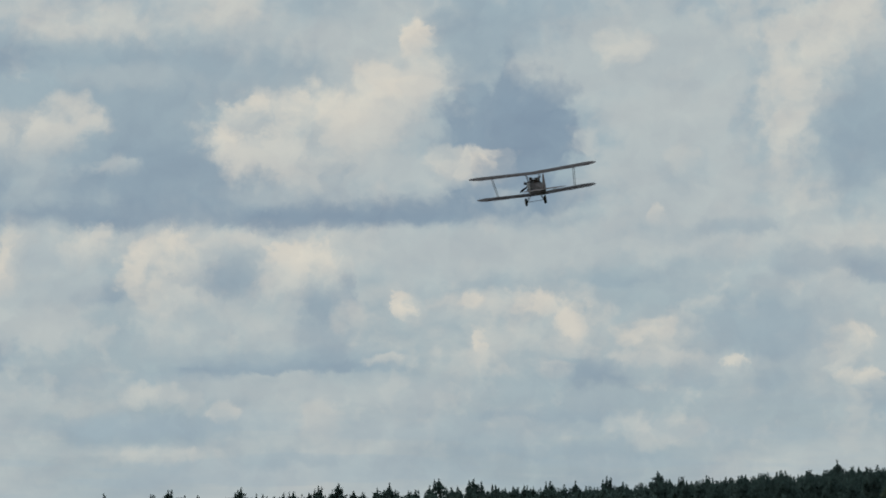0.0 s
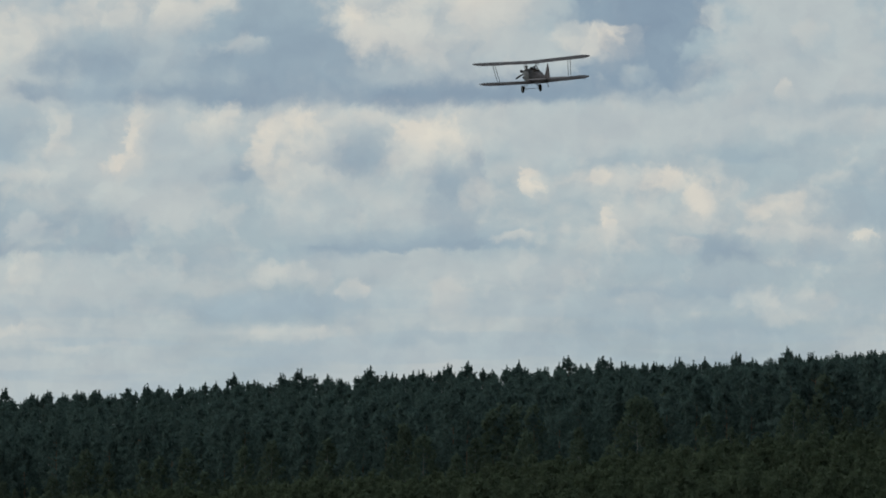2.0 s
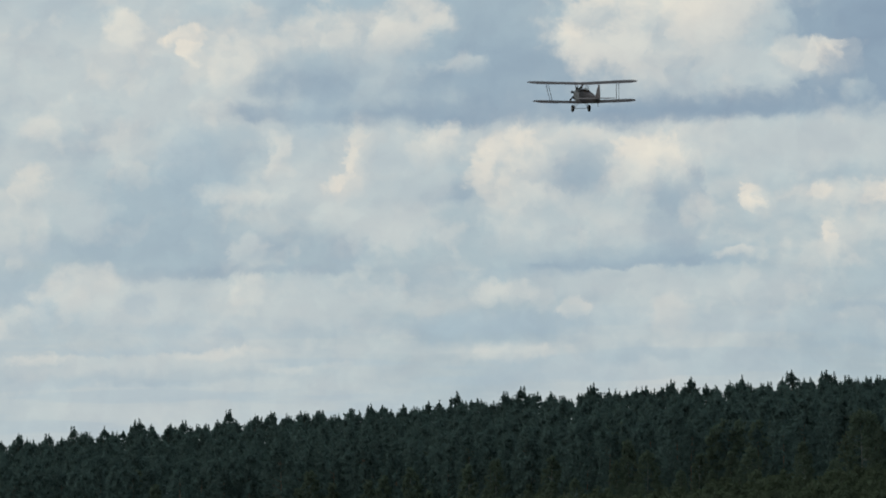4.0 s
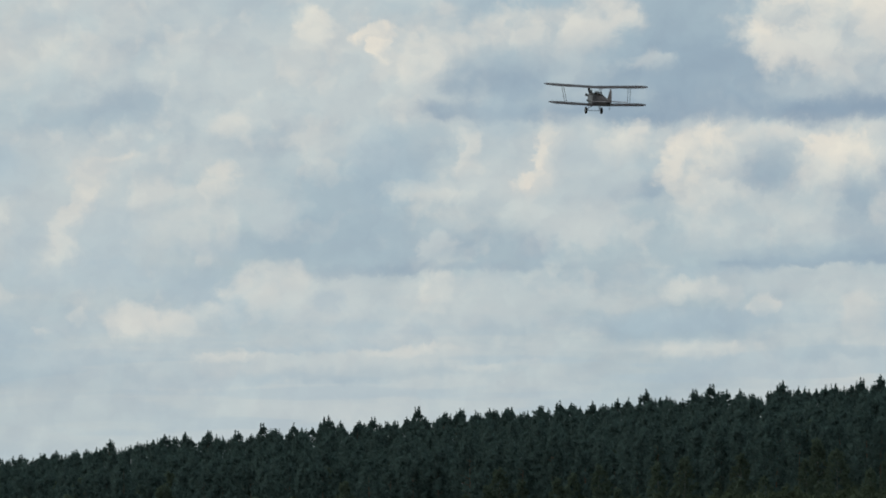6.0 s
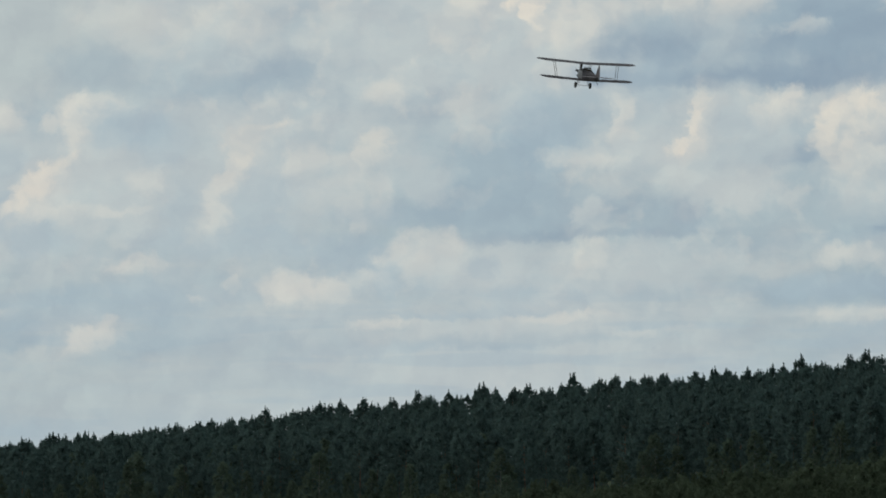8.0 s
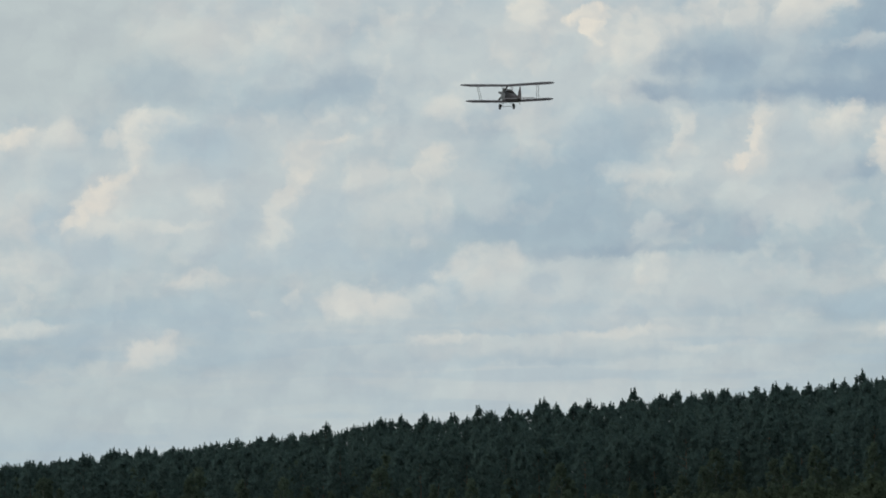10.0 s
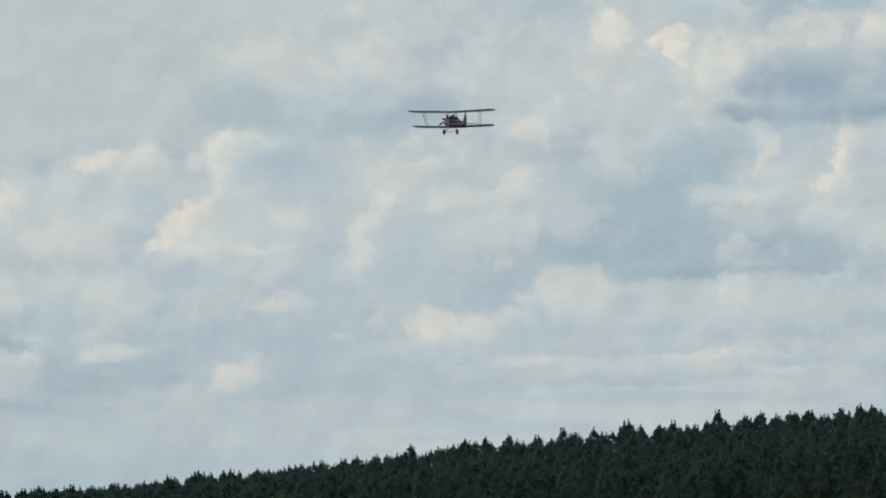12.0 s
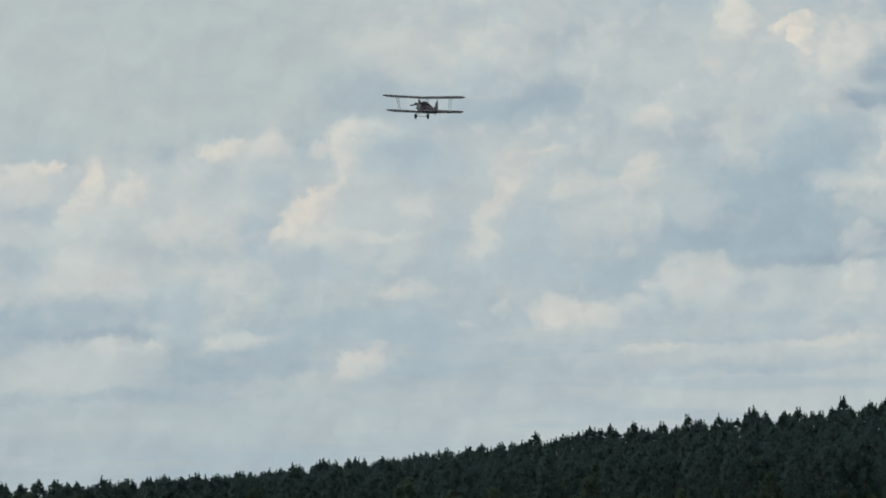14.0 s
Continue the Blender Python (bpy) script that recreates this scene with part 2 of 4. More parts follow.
puff(5.22, 3.06, 0.21, 0.16, WARM, LEFT, 0.70, 0.45, 0)
puff(5.50, 3.10, 0.11, 0.10, CREAM, TOP, 0.40, 0.50, 0)
puff(4.33, 2.86, 0.05, 0.09, WARM, LEFT, 0.80, 0.40, -15)
puff(4.35, 2.78, 0.08, 0.05, WARM, TOP, 0.60, 0.40, 0)
puff(4.21, 2.59, 0.43, 0.15, CREAM, TOP, 0.50, 0.60, 0)
puff(4.64, 2.74, 0.34, 0.23, CREAM, TOP, 0.30, 0.60, 0)
puff(5.02, 2.60, 0.16, 0.10, CREAM, TOP, 0.55, 0.50, 0)
puff(5.33, 2.60, 0.34, 0.15, DEEP, FLOOR, 0.56, 0.70, -8)
puff(6.25, 2.56, 0.24, 0.10, SHADE, FLOOR, 0.56, 0.50, 0)
puff(5.92, 2.89, 0.30, 0.14, WARM, TOP, 0.60, 0.45, 0)
puff(5.99, 2.71, 0.43, 0.08, CREAM, TOP, 0.50, 0.50, 0)
puff(6.35, 3.18, 0.24, 0.10, CREAM, TOP, 0.50, 0.50, 0)
puff(6.86, 2.98, 0.59, 0.28, SHADE, ALL, 0.62, 0.50, 0)
puff(6.71, 2.71, 0.14, 0.05, WARM, TOP, 0.60, 0.40, 0)
puff(6.97, 2.57, 0.21, 0.10, SHADE, FLOOR, 0.45, 0.50, 0)
puff(7.73, 2.93, 0.22, 0.15, WARM, TOP, 0.75, 0.40, 0)
puff(7.78, 2.59, 0.23, 0.09, WARM, TOP, 0.65, 0.40, 0)
puff(7.63, 2.75, 0.10, 0.18, CREAM, ALL, 0.40, 0.50, 0)
puff(4.98, 2.19, 0.64, 0.06, SHADE, FLOOR, 0.56, 0.60, 0)
puff(6.05, 2.07, 0.35, 0.16, CREAM, TOP, 0.40, 0.60, 0)
puff(5.14, 1.88, 1.18, 0.08, SHADE, FLOOR, 0.56, 0.60, 0)
puff(6.56, 2.00, 0.21, 0.20, SHADE, ALL, 0.34, 0.60, 0)
puff(-0.25, 4.34, 0.66, 0.28, SHADE, ALL, 0.56, 0.60, 0)
puff(0.06, 4.68, 0.77, 0.21, CREAM, TOP, 0.60, 0.45, 0)
puff(0.82, 3.64, 0.30, 0.21, CREAM, TOP, 0.55, 0.50, 0)
puff(0.67, 3.35, 0.59, 0.20, SHADE, FLOOR, 0.62, 0.50, 0)
puff(0.41, 2.90, 0.38, 0.18, GREY, ALL, 0.70, 0.45, 0)
puff(1.27, 2.06, 0.66, 0.14, BLUE, FLOOR, 0.50, 0.60, 0)
puff(-0.37, 4.27, 0.43, 0.24, DEEP, FLOOR, 0.62, 0.80, -6)
puff(-2.05, 4.64, 0.19, 0.17, CREAM, TOP, 0.55, 0.40, 30)
puff(-2.18, 4.41, 0.19, 0.19, CREAM, LEFT, 0.60, 0.50, -20)
puff(-2.02, 4.69, 0.17, 0.14, WARM, TOP, 0.35, 0.50, 0)
puff(-1.49, 4.67, 0.26, 0.07, WARM, TOP, 0.85, 0.40, 8)
puff(-1.42, 4.54, 0.10, 0.11, WARM, LEFT, 0.80, 0.40, -25)
puff(-1.03, 4.40, 0.27, 0.24, CREAM, TOP, 0.70, 0.45, 0)
puff(-0.65, 4.57, 0.40, 0.17, CREAM, TOP, 0.40, 0.60, 0)
puff(4.23, 5.47, 0.28, 0.56, SHADE, ALL, 0.55, 0.50, 0)
puff(4.80, 4.91, 0.43, 0.41, DEEP, ALL, 0.50, 0.30, 0)
puff(3.88, 4.71, 0.26, 0.23, SHADE, ALL, 0.40, 0.60, 0)
puff(3.32, 4.03, 1.22, 0.12, DEEP, FLOOR, 0.50, 0.50, 2)
puff(3.57, 5.09, 0.26, 0.11, WARM, TOP, 0.50, 0.50, 10)
puff(3.88, 5.11, 0.23, 0.08, CREAM, TOP, 0.60, 0.50, 0)
puff(4.34, 4.46, 0.12, 0.10, WARM, TOP, 0.60, 0.40, 0)
puff(4.08, 4.42, 0.20, 0.09, CREAM, TOP, 0.55, 0.50, 0)
puff(7.81, 4.65, 0.36, 0.56, SHADE, ALL, 0.60, 0.50, -15)
puff(7.47, 5.42, 0.28, 0.56, CREAM, LEFT, 0.60, 0.50, -20)
puff(7.14, 4.65, 0.23, 0.31, CREAM, LEFT, 0.45, 0.60, -20)
puff(5.61, 5.47, 0.23, 0.10, CREAM, TOP, 0.50, 0.50, 20)
puff(1.58, 3.66, 0.16, 0.16, WARM, TOP, 0.55, 0.50, 0)
puff(1.44, 3.35, 0.09, 0.26, WARM, LEFT, 0.50, 0.60, -18)
puff(2.30, 3.69, 0.23, 0.10, CREAM, TOP, 0.50, 0.60, -15)
puff(2.86, 3.53, 0.23, 0.14, WARM, TOP, 0.50, 0.50, -12)
puff(0.97, 3.17, 0.23, 0.11, SHADE, ALL, 0.50, 0.50, 0)
puff(2.45, 2.66, 0.77, 0.13, SHADE, FLOOR, 0.50, 0.50, 1)
puff(6.07, 2.08, 0.51, 0.13, CREAM, ALL, 0.35, 0.60, 0)
puff(7.14, 2.92, 0.41, 0.20, SHADE, ALL, 0.45, 0.60, 0)
puff(-0.25, 3.96, 0.66, 0.11, DEEP, FLOOR, 0.45, 0.50, -3)
puff(-1.01, 4.37, 0.26, 0.15, CREAM, TOP, 0.50, 0.60, 0)
puff(-2.75, 3.81, 0.20, 0.13, CREAM, TOP, 0.50, 0.60, 0)
puff(-1.98, 3.66, 0.36, 0.20, CREAM, TOP, 0.45, 0.60, 0)
puff(-1.42, 3.68, 0.46, 0.18, GREY, ALL, 0.40, 0.60, 0)
puff(-1.37, 3.43, 0.36, 0.31, BLUE, ALL, 0.60, 0.50, 0)
puff(-1.06, 3.63, 0.26, 0.20, SHADE, ALL, 0.50, 0.50, 0)
puff(-0.35, 3.89, 0.20, 0.26, BLUE, ALL, 0.40, 0.60, 0)
puff(-0.63, 3.61, 0.11, 0.16, CREAM, TOP, 0.60, 0.50, 0)
puff(-0.60, 3.43, 0.13, 0.08, CREAM, TOP, 0.50, 0.50, 0)
puff(0.32, 3.27, 0.61, 0.56, GREY, ALL, 0.55, 0.50, 0)
puff(-1.83, 3.07, 0.71, 0.31, SHADE, ALL, 0.60, 0.50, 0)
puff(-1.67, 2.76, 1.02, 0.26, SHADE, FLOOR, 0.70, 0.50, 0)
puff(-0.40, 2.71, 0.46, 0.19, DEEP, ALL, 0.20, 0.50, 0)
puff(-1.16, 2.53, 1.28, 0.06, DEEP, FLOOR, 0.40, 0.60, 1)
puff(-0.65, 3.20, 0.56, 0.14, GREY, TOP, 0.75, 0.40, 0)
puff(-0.86, 3.17, 0.31, 0.08, CREAM, TOP, 0.40, 0.60, 0)
puff(0.01, 3.61, 0.08, 0.28, WARM, LEFT, 0.65, 0.50, -18)
puff(-0.13, 3.34, 0.12, 0.05, WARM, ALL, 0.55, 0.60, 28)
puff(-0.93, 2.69, 0.20, 0.14, GREY, TOP, 0.75, 0.40, 0)
puff(-2.90, 3.25, 0.14, 0.18, WARM, TOP, 0.45, 0.60, 0)
puff(-3.10, 3.17, 0.31, 0.10, CREAM, TOP, 0.40, 0.60, 0)
puff(-3.20, 2.82, 0.46, 0.23, CREAM, ALL, 0.35, 0.60, 0)
puff(-2.39, 3.02, 0.31, 0.23, GREY, ALL, 0.60, 0.50, 0)
puff(-2.95, 2.71, 0.56, 0.08, BLUE, ALL, 0.35, 0.60, 0)
puff(-3.00, 2.33, 0.61, 0.20, BLUE, ALL, 0.55, 0.50, 0)
puff(-2.03, 2.25, 0.66, 0.23, GREY, ALL, 0.60, 0.50, 0)
puff(-2.46, 2.36, 0.36, 0.23, CREAM, TOP, 0.60, 0.50, 10)
puff(-1.93, 2.25, 0.15, 0.10, BLUE, ALL, 0.40, 0.60, 0)
puff(-3.26, 2.02, 0.51, 0.15, CREAM, TOP, 0.55, 0.50, 5)
puff(-2.75, 2.08, 0.10, 0.20, BLUE, ALL, 0.40, 0.60, -15)
puff(-0.40, 2.25, 0.71, 0.23, GREY, ALL, 0.60, 0.50, 0)
puff(-0.86, 2.36, 0.20, 0.15, CREAM, LEFT, 0.50, 0.50, 0)
puff(-1.42, 1.95, 0.51, 0.10, BLUE, ALL, 0.40, 0.60, 0)
puff(-1.93, 1.82, 0.92, 0.05, BLUE, FLOOR, 0.50, 0.60, 2)
puff(-2.80, 1.70, 0.36, 0.05, CREAM, TOP, 0.50, 0.60, 3)
puff(-1.11, 1.77, 0.41, 0.06, CREAM, TOP, 0.45, 0.60, 2)
puff(-1.67, 1.59, 1.28, 0.08, SHADE, FLOOR, 0.40, 0.60, 2)
puff(-0.40, 1.64, 0.46, 0.05, CREAM, TOP, 0.35, 0.60, 2)
puff(-3.00, 1.49, 0.77, 0.07, BLUE, FLOOR, 0.40, 0.60, 3)
puff(-7.93, 4.49, 2.65, 1.12, VEIL, ALL, 0.85, 0.40, 0)
puff(-6.25, 4.38, 1.28, 0.66, VEIL, ALL, 0.70, 0.50, 0)
puff(-4.87, 4.54, 0.61, 0.23, CREAM, ALL, 0.35, 0.70, 0)
puff(-3.85, 4.59, 0.56, 0.31, CREAM, ALL, 0.35, 0.70, 0)
puff(-5.43, 4.05, 0.36, 0.18, SHADE, ALL, 0.50, 0.70, 0)
puff(-4.11, 3.95, 0.77, 0.18, SHADE, FLOOR, 0.65, 0.60, 6)
puff(-3.80, 4.05, 0.41, 0.15, DEEP, ALL, 0.35, 0.70, 8)
puff(-7.93, 2.96, 1.33, 0.51, GREY, ALL, 0.70, 0.40, 0)
puff(-6.04, 3.06, 1.33, 0.66, GREY, ALL, 0.70, 0.40, 0)
puff(-4.36, 2.96, 1.28, 0.66, GREY, ALL, 0.60, 0.50, 0)
puff(-8.39, 3.36, 0.41, 0.13, CREAM, TOP, 0.70, 0.40, 0)
puff(-8.24, 3.41, 0.15, 0.06, WARM, TOP, 0.50, 0.50, 0)
puff(-7.91, 3.18, 0.12, 0.28, WARM, LEFT, 0.65, 0.50, -30)
puff(-8.49, 3.16, 0.26, 0.20, CREAM, ALL, 0.50, 0.60, 0)
puff(-7.45, 3.21, 0.23, 0.14, WARM, TOP, 0.50, 0.50, 0)
puff(-6.68, 3.58, 0.19, 0.10, WARM, TOP, 0.70, 0.50, 15)
puff(-6.30, 3.56, 0.20, 0.15, CREAM, TOP, 0.50, 0.50, 0)
puff(-5.82, 3.54, 0.13, 0.13, CREAM, TOP, 0.60, 0.50, 0)
puff(-5.53, 3.47, 0.20, 0.28, CREAM, LEFT, 0.65, 0.50, -10)
puff(-5.43, 3.67, 0.31, 0.13, CREAM, TOP, 0.60, 0.50, 0)
puff(-5.13, 3.52, 0.36, 0.18, BLUE, ALL, 0.55, 0.50, 0)
puff(-4.82, 3.36, 0.31, 0.20, BLUE, ALL, 0.40, 0.60, 0)
puff(-6.25, 3.21, 0.20, 0.15, BLUE, ALL, 0.35, 0.60, 0)
puff(-6.35, 2.75, 0.23, 0.20, BLUE, ALL, 0.75, 0.40, 0)
puff(-5.94, 2.52, 0.31, 0.18, BLUE, ALL, 0.50, 0.50, 0)
puff(-5.84, 3.06, 0.31, 0.11, WARM, TOP, 0.70, 0.50, 32)
puff(-6.04, 2.88, 0.23, 0.07, WARM, ALL, 0.55, 0.60, 28)
puff(-6.50, 3.01, 0.15, 0.10, CREAM, TOP, 0.50, 0.60, 0)
puff(-5.64, 2.75, 0.31, 0.09, CREAM, TOP, 0.50, 0.60, 0)
puff(-5.23, 2.75, 0.26, 0.06, CREAM, TOP, 0.40, 0.60, 0)
puff(-6.91, 2.85, 0.46, 0.20, CREAM, ALL, 0.40, 0.60, 0)
puff(-4.92, 3.03, 0.20, 0.13, CREAM, ALL, 0.40, 0.60, 0)
puff(-8.34, 2.96, 0.26, 0.10, BLUE, ALL, 0.50, 0.50, 0)
puff(-8.49, 2.50, 0.26, 0.18, BLUE, ALL, 0.60, 0.50, 0)
puff(-4.62, 2.80, 0.20, 0.26, BLUE, ALL, 0.35, 0.60, 0)
puff(-4.13, 3.21, 0.12, 0.41, WARM, ALL, 0.50, 0.60, -28)
puff(-3.83, 3.54, 0.20, 0.05, WARM, TOP, 0.55, 0.50, 10)
puff(-4.31, 2.85, 0.10, 0.31, CREAM, ALL, 0.40, 0.60, -15)
puff(-3.90, 2.85, 0.36, 0.31, BLUE, ALL, 0.45, 0.60, 0)
puff(-3.49, 3.21, 0.23, 0.15, CREAM, TOP, 0.50, 0.50, 0)
puff(-7.68, 2.39, 1.12, 0.20, CREAM, ALL, 0.30, 0.60, 0)
puff(-7.98, 2.04, 0.71, 0.20, SHADE, ALL, 0.60, 0.50, 0)
puff(-7.73, 1.88, 0.51, 0.09, DEEP, FLOOR, 0.50, 0.50, 0)
puff(-8.60, 1.93, 0.31, 0.20, SHADE, ALL, 0.50, 0.60, 0)
puff(-7.07, 2.11, 0.26, 0.23, BLUE, ALL, 0.50, 0.50, -15)
puff(-6.76, 2.19, 0.15, 0.31, CREAM, ALL, 0.35, 0.60, -20)
puff(-7.58, 1.76, 0.46, 0.08, CREAM, TOP, 0.65, 0.50, 3)
puff(-7.93, 1.63, 0.61, 0.20, GREY, ALL, 0.60, 0.50, 0)
puff(-6.50, 1.83, 0.36, 0.09, CREAM, TOP, 0.55, 0.60, 3)
puff(-6.56, 1.60, 0.71, 0.15, SHADE, FLOOR, 0.65, 0.50, 2)
puff(-7.68, 1.37, 0.56, 0.07, SHADE, FLOOR, 0.60, 0.60, 3)
puff(-8.54, 1.32, 0.31, 0.10, SHADE, ALL, 0.40, 0.60, 4)
puff(-5.43, 1.88, 0.92, 0.20, BLUE, ALL, 0.50, 0.60, 3)
puff(-4.36, 1.58, 1.33, 0.18, SHADE, FLOOR, 0.50, 0.60, 3)
puff(-5.46, 1.58, 0.28, 0.14, CREAM, TOP, 0.65, 0.50, 15)
puff(-5.05, 2.24, 0.28, 0.11, CREAM, TOP, 0.60, 0.50, 0)
puff(-5.84, 2.19, 0.31, 0.15, GREY, ALL, 0.50, 0.60, 0)
puff(-4.11, 2.45, 0.77, 0.13, BLUE, ALL, 0.45, 0.60, 0)
puff(-4.46, 1.96, 0.15, 0.06, CREAM, TOP, 0.30, 0.50, -15)
puff(-4.18, 2.06, 0.09, 0.09, CREAM, TOP, 0.30, 0.50, 0)
puff(-3.60, 2.06, 0.36, 0.15, CREAM, TOP, 0.60, 0.50, 0)
puff(-6.40, 1.12, 3.06, 0.26, VEIL, ALL, 0.60, 0.60, 3)
# relief of the billows, lit from the upper left
lit = wnoise(still, 1.5, 4.0, 0.5, 0.0).outputs["Fac"]
moved = wnode("ShaderNodeVectorMath", {0: still, 1: (0.08, -0.12, 0.0)}, operation="ADD").outputs[0]
unlit = wnoise(moved, 1.5, 4.0, 0.5, 0.0).outputs["Fac"]
slope = wmath("SUBTRACT", unlit, lit)
gain = wmath("MULTIPLY_ADD", slope, -0.38, 1.0)
gain_colour = wnode("ShaderNodeCombineXYZ", {0: gain, 1: gain, 2: wmath("MULTIPLY_ADD", slope, -0.27, 1.0)}).outputs[0]
sky_colour = wnode("ShaderNodeVectorMath", {0: sky_colour, 1: gain_colour}, operation="MULTIPLY").outputs[0]
background = wnode("ShaderNodeBackground", {"Color": sky_colour, "Strength": 1.0})
wl.new(background.outputs[0], wnode("ShaderNodeOutputWorld").inputs[0])

# ------------------------------------------------------------------ materials
def material(name, colour, rough=0.7, metal=0.0, vary=0.3, scale=1.0, bump=0.0, fine=8.0, random_tone=0.0, leaf=0.0):
    """A surface with colour that varies at two scales, and relief. scale: the wide variation, per metre."""
    m = bpy.data.materials.new(name)
    m.use_nodes = True
    n, l = m.node_tree.nodes, m.node_tree.links
    bsdf = n["Principled BSDF"]
    bsdf.inputs["Roughness"].default_value, bsdf.inputs["Metallic"].default_value = rough, metal
    bsdf.inputs["Specular IOR Level"].default_value = 0.5 if metal else 0.2
    co = n.new("ShaderNodeTexCoord")
    wide, grain = n.new("ShaderNodeTexNoise"), n.new("ShaderNodeTexNoise")
    for tex, s, d in ((wide, scale, 3.0), (grain, scale * fine, 4.0)):
        l.new(co.outputs["Object"], tex.inputs["Vector"])
        tex.inputs["Scale"].default_value, tex.inputs["Detail"].default_value = s, d
    both = n.new("ShaderNodeMath")
    both.operation = "ADD"
    l.new(wide.outputs["Fac"], both.inputs[0]), l.new(grain.outputs["Fac"], both.inputs[1])
    total = both.outputs[0]
    if random_tone:
        info, more = n.new("ShaderNodeObjectInfo"), n.new("ShaderNodeMath")
        more.operation = "MULTIPLY_ADD"
        l.new(info.outputs["Random"], more.inputs[0])
        more.inputs[1].default_value = random_tone
        l.new(total, more.inputs[2])
        total = more.outputs[0]
    ramp = n.new("ShaderNodeValToRGB")
    half = n.new("ShaderNodeMath")
    half.operation = "MULTIPLY"
    half.inputs[1].default_value = 0.5 / (1 + random_tone * 0.25)
    l.new(total, half.inputs[0]), l.new(half.outputs[0], ramp.inputs[0])
    lo, hi = ramp.color_ramp.elements
    lo.position, hi.position = 0.3, 0.7
    lo.color = (*[c * (1 - vary) for c in colour], 1)
    hi.color = (*[min(1, c * (1 + vary)) for c in colour], 1)
    l.new(ramp.outputs[0], bsdf.inputs["Base Color"])
    if bump:
        b = n.new("ShaderNodeBump")
        b.inputs["Strength"].default_value = bump
        l.new(grain.outputs["Fac"], b.inputs["Height"]), l.new(b.outputs[0], bsdf.inputs["Normal"])
    if leaf:
        thin, blend = n.new("ShaderNodeBsdfTranslucent"), n.new("ShaderNodeMixShader")
        l.new(ramp.outputs[0], thin.inputs["Color"])
        blend.inputs[0].default_value = leaf
        l.new(bsdf.outputs[0], blend.inputs[1]), l.new(thin.outputs[0], blend.inputs[2])
        l.new(blend.outputs[0], n["Material Output"].inputs["Surface"])
    return m


M_PINE = material("pine_needles", (0.077, 0.120, 0.107), 0.9, vary=0.2, scale=0.16, fine=12, random_tone=0.5, leaf=0.55)
M_BIRCH = material("birch_leaves", (0.096, 0.132, 0.092), 0.85, vary=0.28, scale=0.2, fine=10, random_tone=0.5, leaf=0.55)
M_WILLOW = material("willow_leaves", (0.062, 0.083, 0.050), 0.85, vary=0.4, scale=0.25, fine=9, random_tone=0.4, leaf=0.45)
M_BARK = material("pine_bark", (0.16, 0.11, 0.08), 0.9, vary=0.4, scale=1.5)
M_BIRCH_BARK = material("birch_bark", (0.24, 0.23, 0.21), 0.8, vary=0.35, scale=1.2)
M_GRASS = material("meadow_grass", (0.06, 0.075, 0.035), 0.9, vary=0.4, scale=0.02, fine=30, bump=0.3)
M_FABRIC = material("doped_wing_fabric", (0.074, 0.062, 0.064), 0.6, vary=0.14, scale=0.9, bump=0.05)
M_HULL = material("fuselage_paint", (0.20, 0.20, 0.205), 0.5, vary=0.18, scale=1.2, bump=0.05)
M_REAR = material("rear_fabric", (0.062, 0.053, 0.056), 0.6, vary=0.16, scale=1.2, bump=0.05)
M_DECK = material("decking_paint", (0.035, 0.032, 0.034), 0.6, vary=0.2, scale=2.0)
M_COWL = material("cowling_metal", (0.28, 0.28, 0.26), 0.42, 0.5, vary=0.15, scale=2.0)
M_TAIL = material("tail_fabric", (0.15, 0.13, 0.13), 0.6, vary=0.14, scale=1.5)
M_STRUT = material("strut_paint", (0.16, 0.155, 0.15), 0.5, vary=0.12, scale=3.0)
M_TYRE = material("tyre_rubber", (0.025, 0.025, 0.025), 0.85, vary=0.2, scale=6.0)
M_HUB = material("wheel_cover", (0.16, 0.16, 0.15), 0.5, vary=0.2, scale=5.0)
M_ENGINE = material("engine_metal", (0.045, 0.045, 0.045), 0.5, 0.6, vary=0.3, scale=8.0)
M_PROP = material("propeller_wood", (0.035, 0.028, 0.024), 0.4, vary=0.25, scale=4.0)
# leather of the cockpit rims; its dark colour also paints the shade inside
M_LEATHER_AND_SHADE = material("cockpit_leather_and_shade", (0.035, 0.025, 0.02), 0.7, vary=0.2, scale=6.0)
M_GLASS = bpy.data.materials.new("windscreen_glass")
M_GLASS.use_nodes = True
M_GLASS.node_tree.nodes["Principled BSDF"].inputs["Transmission Weight"].default_value = 1.0
M_GLASS.node_tree.nodes["Principled BSDF"].inputs["Roughness"].default_value = 0.05


# ------------------------------------------------------------------ builders
def part(name, bm, mat, parent=None, label="", smooth=True):
    """Links a bmesh as one mesh object, under parent where one is given."""
    me = bpy.data.meshes.new(name)
    bmesh.ops.recalc_face_normals(bm, faces=bm.faces)
    bm.to_mesh(me)
    bm.free()
    me.materials.append(mat)
    if smooth:
        me.polygons.foreach_set("use_smooth", [True] * len(me.polygons))
        me.set_sharp_from_angle(angle=radians(40))
    ob = new(name, me)
    ob.parent = parent
    return tagged(ob, label)


def loft(bm, rings, closed=True):
    """Skins rings of equally many points, and caps the ends."""
    vs = [[bm.verts.new(p) for p in ring] for ring in rings]
    n = len(rings[0])
    for a, b in zip(vs, vs[1:]):
        for i in range(n if closed else n - 1):
            bm.faces.new((a[i], a[(i + 1) % n], b[(i + 1) % n], b[i]))
    bm.faces.new(vs[0][::-1])
    bm.faces.new(vs[-1])
    return vs


